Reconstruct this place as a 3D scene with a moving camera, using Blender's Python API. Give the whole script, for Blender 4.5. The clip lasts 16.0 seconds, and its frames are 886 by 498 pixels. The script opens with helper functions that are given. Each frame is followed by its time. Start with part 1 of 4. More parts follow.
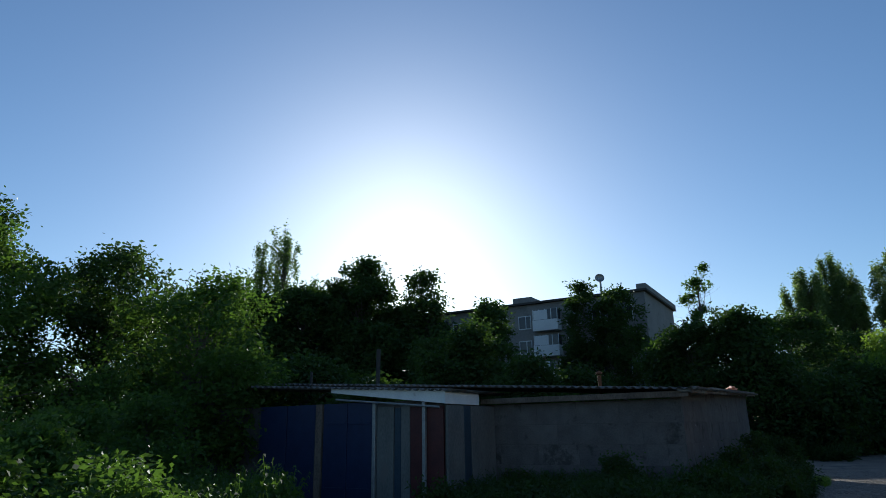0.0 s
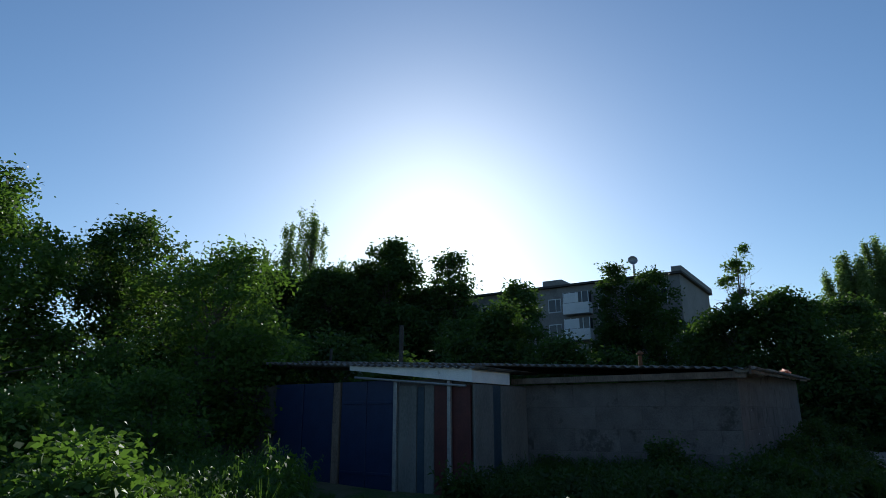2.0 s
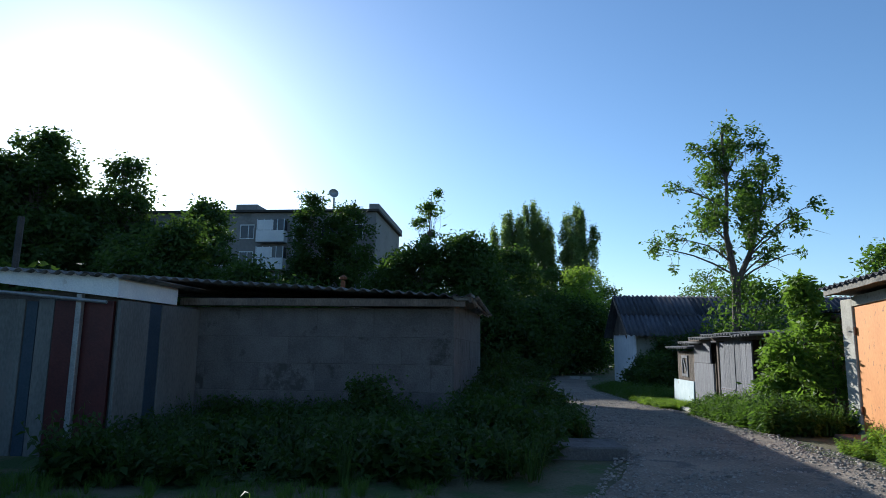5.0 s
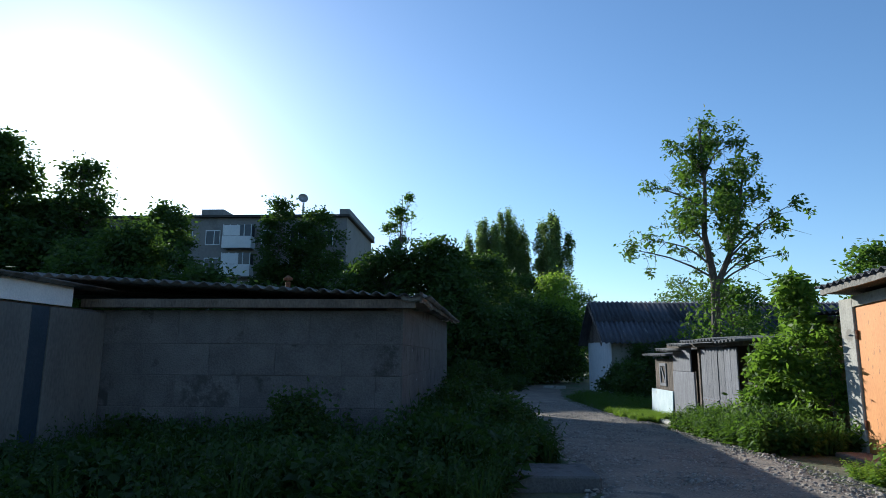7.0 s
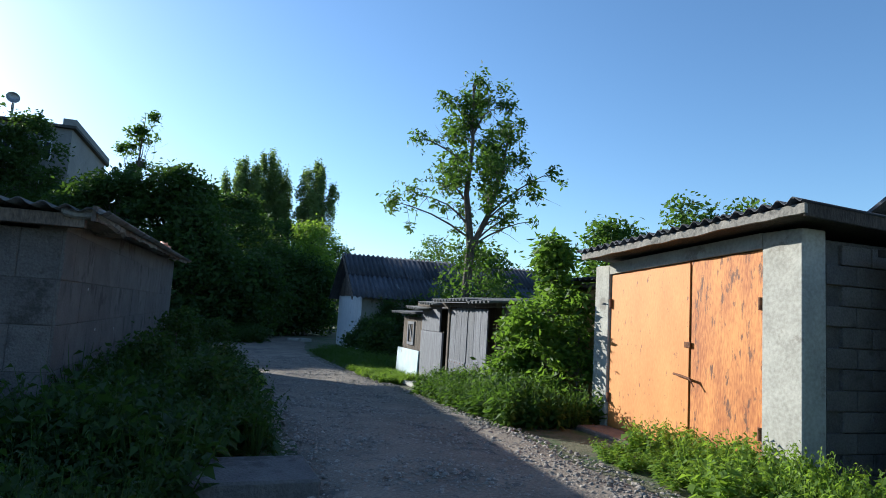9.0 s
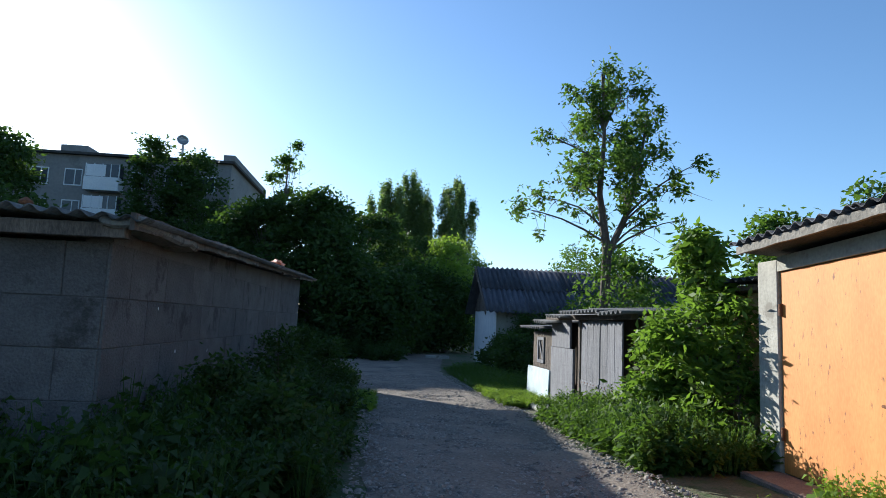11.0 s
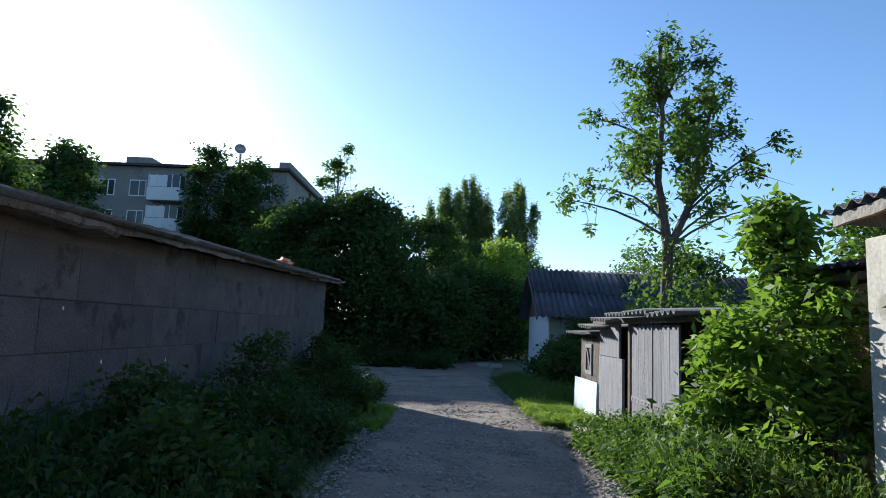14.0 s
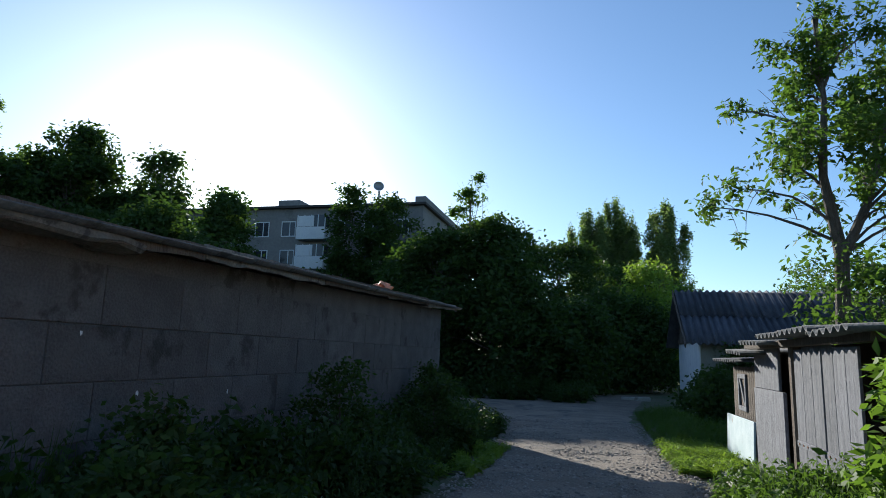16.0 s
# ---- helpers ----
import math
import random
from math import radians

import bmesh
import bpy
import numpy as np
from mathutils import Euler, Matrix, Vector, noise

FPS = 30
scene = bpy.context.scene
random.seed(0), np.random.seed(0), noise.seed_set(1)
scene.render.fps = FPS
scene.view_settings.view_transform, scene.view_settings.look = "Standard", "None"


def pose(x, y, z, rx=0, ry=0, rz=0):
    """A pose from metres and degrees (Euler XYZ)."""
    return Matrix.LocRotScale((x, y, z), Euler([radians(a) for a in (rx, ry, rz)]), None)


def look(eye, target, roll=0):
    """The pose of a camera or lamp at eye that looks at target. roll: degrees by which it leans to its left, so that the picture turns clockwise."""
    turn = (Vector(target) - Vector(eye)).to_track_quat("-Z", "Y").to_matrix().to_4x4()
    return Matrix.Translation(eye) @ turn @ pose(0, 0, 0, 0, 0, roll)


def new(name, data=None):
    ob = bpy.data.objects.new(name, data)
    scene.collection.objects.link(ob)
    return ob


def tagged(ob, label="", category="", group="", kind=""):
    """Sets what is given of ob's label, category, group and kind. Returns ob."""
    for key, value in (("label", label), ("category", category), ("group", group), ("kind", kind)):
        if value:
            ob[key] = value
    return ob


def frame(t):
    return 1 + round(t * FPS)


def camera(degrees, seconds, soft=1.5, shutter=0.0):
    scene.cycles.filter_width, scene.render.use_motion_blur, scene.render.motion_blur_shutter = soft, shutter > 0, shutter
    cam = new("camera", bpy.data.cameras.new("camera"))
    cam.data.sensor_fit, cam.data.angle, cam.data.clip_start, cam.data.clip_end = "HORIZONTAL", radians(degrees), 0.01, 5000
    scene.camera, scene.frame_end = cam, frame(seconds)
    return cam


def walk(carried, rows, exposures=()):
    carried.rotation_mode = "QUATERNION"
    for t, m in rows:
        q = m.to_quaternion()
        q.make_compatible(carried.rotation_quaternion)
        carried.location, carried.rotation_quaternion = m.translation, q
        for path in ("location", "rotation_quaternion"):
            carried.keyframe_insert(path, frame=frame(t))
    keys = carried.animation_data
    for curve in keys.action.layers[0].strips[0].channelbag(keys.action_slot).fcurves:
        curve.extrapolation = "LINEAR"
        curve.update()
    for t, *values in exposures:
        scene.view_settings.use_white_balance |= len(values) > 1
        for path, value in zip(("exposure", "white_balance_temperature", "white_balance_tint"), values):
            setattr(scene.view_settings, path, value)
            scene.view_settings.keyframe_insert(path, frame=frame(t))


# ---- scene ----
LENS = 70.6
ROWS = [
    (0.0, 2.732, -14.686, 1.446, 30.92, 16.10, 0.93),
    (0.5, 2.950, -14.790, 1.404, 36.63, 16.11, 0.83),
    (1.0, 2.895, -14.513, 1.349, 34.68, 13.40, -1.30),
    (1.5, 2.369, -13.974, 1.386, 31.73, 13.79, 0.20),
    (2.0, 2.051, -13.511, 1.390, 33.40, 14.75, 0.13),
    (2.5, 1.744, -13.090, 1.385, 32.28, 14.77, -1.24),
    (3.0, 1.434, -12.556, 1.387, 28.30, 14.59, -0.88),
    (3.5, 1.214, -11.877, 1.342, 22.08, 12.46, -1.00),
    (4.0, 1.020, -11.365, 1.409, 15.19, 10.34, -2.09),
    (4.5, 0.782, -10.981, 1.382, 6.72, 8.78, -0.87),
    (7.0, 1.113, -9.237, 1.360, 3.24, 9.72, -0.37),
    (7.5, 1.096, -8.389, 1.410, -11.75, 8.23, -1.14),
    (8.0, 1.189, -7.863, 1.388, -22.53, 6.25, -2.43),
    (10.5, 2.290, -6.247, 1.405, -8.38, 6.44, -3.59),
    (11.0, 2.482, -5.906, 1.414, -5.45, 6.83, -2.41),
    (11.5, 2.746, -5.693, 1.439, -1.64, 7.66, -2.93),
    (12.0, 2.840, -5.395, 1.419, 1.21, 7.18, -3.02),
    (12.5, 2.935, -5.155, 1.430, 2.73, 7.51, -3.15),
    (13.0, 3.113, -4.844, 1.414, 4.29, 8.61, -3.02),
    (13.5, 3.275, -4.606, 1.434, 3.37, 7.58, -3.10),
    (14.0, 3.393, -4.169, 1.409, 0.57, 7.22, -2.30),
    (14.5, 3.548, -3.758, 1.388, -0.19, 6.98, -2.06),
    (15.0, 3.671, -3.325, 1.402, 7.20, 7.32, -2.35),
    (15.5, 3.797, -3.102, 1.379, 11.20, 8.43, -1.95),
    (16.0, 3.980, -2.835, 1.369, 13.99, 9.59, -1.80),
]
cam = camera(LENS, 16.0, 0.9)
walk(cam, [(t, pose(x, y, z, 90 + p, r, w)) for t, x, y, z, w, p, r in ROWS],
     [(0.0, -0.22, 5600, 5), (3.0, -0.15, 5650, 5), (4.5, 0.35, 5600, 7), (7.0, 0.4, 5550, 6), (8.0, 0.55, 5550, 5), (11.0, 0.65, 5650, 7), (14.5, 0.75, 5700, 9), (16.0, 0.4, 5800, 7)])

# ---- world and sun: low, ahead and to the left of the lane ----
SUN_AZ, SUN_EL = 34.0, 17.6
world = bpy.data.worlds.new("world")
scene.world = world
world.use_nodes = True
wn = world.node_tree.nodes
sky = wn.new("ShaderNodeTexSky")
sky.sky_type, sky.sun_disc = "NISHITA", False
sky.sun_elevation, sky.sun_rotation = radians(SUN_EL), radians(-SUN_AZ)
sky.air_density, sky.dust_density, sky.ozone_density = 1.0, 0.42, 3.0
world.node_tree.links.new(sky.outputs[0], wn["Background"].inputs[0])
wn["Background"].inputs[1].default_value = 0.125
sun_data = bpy.data.lights.new("sun", "SUN")
sun_data.energy, sun_data.angle, sun_data.color = 6.2, radians(0.53), (1.0, 0.9, 0.74)
sun = new("sun", sun_data)
sd = Vector((-math.sin(radians(SUN_AZ)) * math.cos(radians(SUN_EL)),
             math.cos(radians(SUN_AZ)) * math.cos(radians(SUN_EL)), math.sin(radians(SUN_EL))))
sun.matrix_world = look(sd * 60, (0, 0, 0))


# ---- materials ----
def mat(name, c1, c2, scale=6.0, rough=0.85, bump=0.15, fine=60.0, metal=0.0, stain=None, vary=0.0, island=0.0,
        stretch=(1, 1, 1), stain_at=0.6, stain_scale=1.3):
    """Two colours mixed by coarse and fine noise, stains with edges, bump, variation by piece."""
    m = bpy.data.materials.new(name)
    m.use_nodes = True
    nt = m.node_tree
    n, l = nt.nodes, nt.links
    bs = n["Principled BSDF"]
    bs.inputs["Roughness"].default_value, bs.inputs["Metallic"].default_value = rough, metal
    tc = n.new("ShaderNodeTexCoord")
    mp = n.new("ShaderNodeMapping")
    mp.inputs["Scale"].default_value = stretch
    l.new(tc.outputs["Object"], mp.inputs[0])
    if vary:
        shift = n.new("ShaderNodeVectorMath")
        shift.operation = "MULTIPLY"
        shift.inputs[1].default_value = (37.0, 53.0, 71.0)
        l.new(n.new("ShaderNodeObjectInfo").outputs["Random"], shift.inputs[0])
        l.new(shift.outputs[0], mp.inputs["Location"])
    a, b = n.new("ShaderNodeTexNoise"), n.new("ShaderNodeTexNoise")
    a.inputs["Scale"].default_value, a.inputs["Detail"].default_value = scale, 6
    b.inputs["Scale"].default_value, b.inputs["Detail"].default_value = fine, 4
    for q in (a, b):
        l.new(mp.outputs[0], q.inputs["Vector"])
    add = n.new("ShaderNodeMath")
    add.operation = "ADD"
    l.new(a.outputs[0], add.inputs[0])
    l.new(b.outputs[0], add.inputs[1])
    ramp = n.new("ShaderNodeMapRange")
    ramp.inputs[1].default_value, ramp.inputs[2].default_value = 0.75, 1.25
    l.new(add.outputs[0], ramp.inputs[0])
    mix = n.new("ShaderNodeMix")
    mix.data_type = "RGBA"
    mix.inputs[6].default_value, mix.inputs[7].default_value = (*c1, 1), (*c2, 1)
    l.new(ramp.outputs[0], mix.inputs[0])
    col = mix.outputs[2]
    if stain:
        s = n.new("ShaderNodeTexNoise")
        s.inputs["Scale"].default_value, s.inputs["Detail"].default_value = stain_scale, 9
        s.inputs["Roughness"].default_value = 0.68
        l.new(mp.outputs[0], s.inputs["Vector"])
        r = n.new("ShaderNodeMapRange")
        r.inputs[1].default_value, r.inputs[2].default_value = stain_at, stain_at + 0.06
        l.new(s.outputs[0], r.inputs[0])
        m2 = n.new("ShaderNodeMix")
        m2.data_type = "RGBA"
        m2.inputs[7].default_value = (*stain, 1)
        l.new(r.outputs[0], m2.inputs[0])
        l.new(col, m2.inputs[6])
        col = m2.outputs[2]
    if vary or island:
        src = n.new("ShaderNodeNewGeometry").outputs["Random Per Island"] if island else n.new("ShaderNodeObjectInfo").outputs["Random"]
        amount = island or vary
        v = n.new("ShaderNodeMapRange")
        v.inputs[3].default_value, v.inputs[4].default_value = 1 - amount, 1 + amount
        l.new(src, v.inputs[0])
        hs = n.new("ShaderNodeHueSaturation")
        l.new(v.outputs[0], hs.inputs["Value"])
        l.new(col, hs.inputs["Color"])
        col = hs.outputs[0]
    l.new(col, bs.inputs["Base Color"])
    if bump:
        bp = n.new("ShaderNodeBump")
        bp.inputs["Strength"].default_value, bp.inputs["Distance"].default_value = min(1.0, bump * 3), 0.02
        l.new(add.outputs[0], bp.inputs["Height"])
        l.new(bp.outputs[0], bs.inputs["Normal"])
    return m


def leaf_mat(name, c1, c2, light):
    """Thin leaves: gloss, reflected and transmitted green, varied leaf by leaf."""
    m = bpy.data.materials.new(name)
    m.use_nodes = True
    n, l = m.node_tree.nodes, m.node_tree.links
    bs = n["Principled BSDF"]
    bs.inputs["Roughness"].default_value = 0.6
    bs.inputs["Specular IOR Level"].default_value = 0.25
    geo = n.new("ShaderNodeNewGeometry")
    mix = n.new("ShaderNodeMix")
    mix.data_type = "RGBA"
    mix.inputs[6].default_value, mix.inputs[7].default_value = (*c1, 1), (*c2, 1)
    l.new(geo.outputs["Random Per Island"], mix.inputs[0])
    l.new(mix.outputs[2], bs.inputs["Base Color"])
    tr = n.new("ShaderNodeBsdfTranslucent")
    tr.inputs[0].default_value = (*light, 1)
    ms = n.new("ShaderNodeMixShader")
    ms.inputs[0].default_value = 0.42
    l.new(bs.outputs[0], ms.inputs[1])
    l.new(tr.outputs[0], ms.inputs[2])
    l.new(ms.outputs[0], n["Material Output"].inputs[0])
    return m


M_BLOCK = mat("grey_block", (0.09, 0.082, 0.079), (0.15, 0.137, 0.13), 3, 0.95, 0.3, 45, vary=0.12, stain=(0.06, 0.054, 0.05), stain_at=0.57)
M_MORTAR = mat("mortar", (0.07, 0.064, 0.06), (0.11, 0.1, 0.094), 8, 0.95, 0.2)
M_SLATE = mat("corrugated_asbestos", (0.10, 0.10, 0.105), (0.19, 0.185, 0.18), 2.5, 0.9, 0.15, 30, vary=0.2, stain=(0.05, 0.05, 0.045), stain_at=0.55)
M_OLDSLATE = mat("weathered_roof_sheet", (0.035, 0.036, 0.045), (0.075, 0.076, 0.09), 3, 0.8, 0.2, 30, vary=0.55, stain=(0.2, 0.195, 0.19), stain_at=0.62, stretch=(3, 0.7, 1))
M_VERGE = mat("crumbling_mortar", (0.15, 0.14, 0.125), (0.26, 0.24, 0.215), 4, 0.95, 0.2, 26, stain=(0.08, 0.075, 0.07), stain_at=0.55, stain_scale=3)
# roof felt; its black also stands for shade in gaps and interiors
M_FELT_SHADE = mat("felt_and_shade_black", (0.035, 0.033, 0.032), (0.07, 0.065, 0.06), 3, 0.9, 0.3, 40)
M_CONC = mat("rough_concrete", (0.30, 0.285, 0.25), (0.45, 0.43, 0.38), 4, 0.95, 0.05, 26, stain=(0.24, 0.22, 0.19), stain_at=0.57, stain_scale=2.5)
M_RENDER = mat("cream_render", (0.50, 0.45, 0.35), (0.60, 0.55, 0.43), 2, 0.9, 0.15, 40, stain=(0.36, 0.32, 0.25), stain_at=0.62)
M_ORANGE = mat("orange_paint", (0.55, 0.20, 0.04), (0.66, 0.27, 0.065), 2.2, 0.68, 0.012, 30, stain=(0.15, 0.05, 0.014), stain_at=0.61, stain_scale=12, stretch=(1, 1.5, 0.55))
M_ORANGE2 = mat("rusty_orange_paint", (0.34, 0.09, 0.012), (0.64, 0.25, 0.055), 2.6, 0.7, 0.02, 30, stain=(0.12, 0.038, 0.01), stain_at=0.55, stain_scale=9, stretch=(1, 1.5, 0.4))
M_RUST = mat("rust", (0.10, 0.04, 0.02), (0.2, 0.08, 0.03), 20, 0.9, 0.2)
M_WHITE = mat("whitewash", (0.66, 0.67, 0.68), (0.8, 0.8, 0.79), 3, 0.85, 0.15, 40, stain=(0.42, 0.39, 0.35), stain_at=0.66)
M_SHADEWALL = mat("shaded_plaster", (0.20, 0.20, 0.17), (0.30, 0.30, 0.26), 2, 0.95, 0.2, 30, stain=(0.13, 0.13, 0.1), stain_at=0.56)
M_PALEBLUE = mat("pale_panel_paint", (0.36, 0.46, 0.50), (0.50, 0.58, 0.61), 4, 0.7, 0.1, 40, stain=(0.3, 0.28, 0.26), stain_at=0.66)
M_GREYBOARD = mat("weathered_grey_board", (0.10, 0.102, 0.12), (0.19, 0.192, 0.215), 4, 0.85, 0.2, 40, vary=0.15, stretch=(1, 5, 0.5), stain=(0.2, 0.19, 0.19), stain_at=0.64)
M_OLDWOOD = mat("old_dark_wood", (0.07, 0.055, 0.045), (0.17, 0.13, 0.10), 5, 0.9, 0.25, 40, vary=0.3, stretch=(1, 6, 0.4))
M_DARKWOOD = mat("near_black_wood", (0.025, 0.021, 0.018), (0.06, 0.05, 0.042), 5, 0.9, 0.2, 40, vary=0.3, stretch=(1, 6, 0.4))
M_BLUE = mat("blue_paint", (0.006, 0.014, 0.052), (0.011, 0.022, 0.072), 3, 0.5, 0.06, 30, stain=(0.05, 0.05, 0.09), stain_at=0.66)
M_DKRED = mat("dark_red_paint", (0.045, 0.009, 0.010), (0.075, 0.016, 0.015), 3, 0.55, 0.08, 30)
# white panels darkened far below whitewash: the front's shade is in this colour
M_SHADED_WHITE = mat("shaded_white_panel", (0.10, 0.105, 0.10), (0.17, 0.17, 0.16), 2, 0.85, 0.12, 30, stain=(0.15, 0.14, 0.13), stain_at=0.6, stretch=(1, 1, 0.4))
M_TEAL = mat("dull_teal_paint", (0.02, 0.04, 0.06), (0.04, 0.06, 0.085), 3, 0.6, 0.06, 30)
M_STEEL = mat("dull_steel", (0.25, 0.26, 0.27), (0.38, 0.38, 0.38), 8, 0.5, 0.08, 40, metal=0.6)
M_CLAY = mat("clay_wall", (0.40, 0.27, 0.13), (0.55, 0.39, 0.2), 4, 0.95, 0.5, 30, stain=(0.2, 0.13, 0.08), stain_at=0.56)
M_GRAVEL = mat("gravel", (0.14, 0.11, 0.085), (0.28, 0.225, 0.172), 1.2, 0.95, 0.45, 34, stain=(0.10, 0.09, 0.08), stain_at=0.56)
M_STONE = mat("road_stone", (0.17, 0.145, 0.12), (0.34, 0.295, 0.25), 20, 0.9, 0.2, island=0.3)
M_SOIL = mat("soil", (0.07, 0.075, 0.035), (0.13, 0.12, 0.065), 1.5, 0.95, 0.4, 30, stain=(0.05, 0.085, 0.02), stain_at=0.5)
M_BARK = mat("bark", (0.06, 0.05, 0.04), (0.15, 0.125, 0.10), 6, 0.95, 0.5, 40, stretch=(4, 4, 0.7))
M_PANELHOUSE = mat("apartment_panel", (0.19, 0.185, 0.18), (0.25, 0.24, 0.23), 0.4, 0.9, 0.05, 4, stain=(0.16, 0.155, 0.15), stain_at=0.58, stain_scale=0.3)
M_BALCONY = mat("balcony_white", (0.62, 0.64, 0.66), (0.72, 0.73, 0.74), 1, 0.7, 0.05, 8)
M_GLASS = mat("window_glass", (0.03, 0.035, 0.045), (0.05, 0.055, 0.065), 0.3, 0.08, 0.0, 2)
M_BAG = mat("orange_rag", (0.75, 0.22, 0.10), (0.85, 0.34, 0.18), 8, 0.7, 0.2)
# leaf greens carry the light: dark for shaded or backlit, bright for sunlit growth
L_DARK = leaf_mat("leaf_shaded", (0.03, 0.055, 0.014), (0.055, 0.09, 0.022), (0.07, 0.13, 0.015))
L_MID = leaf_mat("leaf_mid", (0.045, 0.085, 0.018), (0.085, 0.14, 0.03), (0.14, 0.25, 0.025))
L_BRIGHT = leaf_mat("leaf_sunlit", (0.085, 0.15, 0.024), (0.16, 0.24, 0.04), (0.32, 0.48, 0.04))
# wide tone range paints lit leaves over a shaded inside
L_SHRUB = leaf_mat("leaf_ash_shrub", (0.035, 0.07, 0.014), (0.15, 0.235, 0.036), (0.2, 0.34, 0.03))
L_POPLAR = leaf_mat("leaf_poplar", (0.085, 0.13, 0.05), (0.15, 0.2, 0.075), (0.26, 0.38, 0.08))
L_GRASS = leaf_mat("grass_blade", (0.055, 0.10, 0.02), (0.12, 0.17, 0.04), (0.20, 0.30, 0.04))


# ---- building helpers ----
def link(name, me, material, parent=None, label=""):
    ob = new(name, me)
    if material:
        me.materials.append(material)
    if parent:
        ob.parent = parent
    if label:
        ob["label"] = label
    return ob


def part(name, bm, material, parent=None, label=""):
    me = bpy.data.meshes.new(name)
    bm.to_mesh(me)
    bm.free()
    return link(name, me, material, parent, label)


def empty(name, x=0, y=0, z=0, label="", category="", group="", kind="", turn=0):
    ob = new(name)
    ob.matrix_world = pose(x, y, z, 0, 0, turn)
    return tagged(ob, label, category, group, kind)


def box(bm, x0, x1, y0, y1, z0, z1, bevel=0.0):
    r = bmesh.ops.create_cube(bm, size=1, matrix=Matrix.LocRotScale(
        ((x0 + x1) / 2, (y0 + y1) / 2, (z0 + z1) / 2), None, (x1 - x0, y1 - y0, z1 - z0)))
    if bevel:
        es = {e for v in r["verts"] for e in v.link_edges}
        bmesh.ops.bevel(bm, geom=list(es), offset=bevel, segments=1, affect="EDGES")
    return r["verts"]


def boxpart(name, x0, x1, y0, y1, z0, z1, material, parent=None, bevel=0.006, label=""):
    bm = bmesh.new()
    box(bm, x0, x1, y0, y1, z0, z1, bevel)
    return part(name, bm, material, parent, label)


def tube(bm, pts, radii, sides=7):
    """A tapered tube along points."""
    rings = []
    for i, p in enumerate(pts):
        p = Vector(p)
        d = (Vector(pts[min(i + 1, len(pts) - 1)]) - Vector(pts[max(i - 1, 0)])).normalized()
        u = d.orthogonal().normalized()
        w = d.cross(u)
        rings.append([bm.verts.new(p + (u * math.cos(k * 2 * math.pi / sides) + w * math.sin(k * 2 * math.pi / sides)) * radii[i]) for k in range(sides)])
    for a, b in zip(rings, rings[1:]):
        for k in range(sides):
            bm.faces.new((a[k], a[(k + 1) % sides], b[(k + 1) % sides], b[k]))
    bm.faces.new(rings[-1])
    bm.faces.new(list(reversed(rings[0])))


def tubepart(name, pts, radii, material, parent=None, sides=8, label=""):
    bm = bmesh.new()
    tube(bm, pts, radii, sides)
    return part(name, bm, material, parent, label)


def raw_mesh(name, verts, faces_n, loops):
    """A mesh from numpy arrays of faces with faces_n corners each."""
    me = bpy.data.meshes.new(name)
    nf = len(loops) // faces_n
    me.vertices.add(len(verts))
    me.vertices.foreach_set("co", np.asarray(verts, np.float32).ravel())
    me.loops.add(len(loops))
    me.loops.foreach_set("vertex_index", np.asarray(loops, np.int32))
    me.polygons.add(nf)
    me.polygons.foreach_set("loop_start", np.arange(0, nf * faces_n, faces_n, dtype=np.int32))
    me.update()
    me.validate()
    return me


def sheet(name, width, length, material, parent, m, pitch=0.17, amp=0.025, thick=0.008, label="", rag=0.0, seed=0):
    """A corrugated sheet: waves across x, running along y, with thickness."""
    rng = np.random.default_rng(seed)
    n = max(4, int(width / pitch * 8))
    xs = np.linspace(0, width, n + 1)
    z = amp * np.sin(xs / pitch * 2 * np.pi)
    jag = rng.normal(0, rag, n + 1) if rag else np.zeros(n + 1)
    verts = []
    for y in (0.0, length):
        for dz in (0, -thick):
            verts.append(np.stack([xs, np.full(n + 1, y) + (jag if y == 0 else 0), z + dz], 1))
    v = np.concatenate(verts)
    k = n + 1
    i = np.arange(n)
    f = [np.stack([i, i + 1, 2 * k + i + 1, 2 * k + i], 1), np.stack([k + i + 1, k + i, 3 * k + i, 3 * k + i + 1], 1),
         np.stack([i + 1, i, k + i, k + i + 1], 1), np.stack([2 * k + i, 2 * k + i + 1, 3 * k + i + 1, 3 * k + i], 1)]
    f.append(np.array([[0, 2 * k, 3 * k, k], [n, k + n, 3 * k + n, 2 * k + n]]))
    ob = link(name, raw_mesh(name, v, 4, np.concatenate(f).ravel()), material, parent, label)
    ob.matrix_local = m
    return ob


# ---- foliage ----
def ground_z(x, y):
    """The ground dips a little before the blue garages and falls gently along the lane."""
    dip = -0.22 * np.exp(-(((np.asarray(x) + 6) / 3.2) ** 2 + ((np.asarray(y) + 3.5) / 2.2) ** 2))
    fall = np.interp(y, (-1.0, 1.0, 12.0, 18.0), (0.0, -0.02, -0.38, -0.47))
    return dip + fall


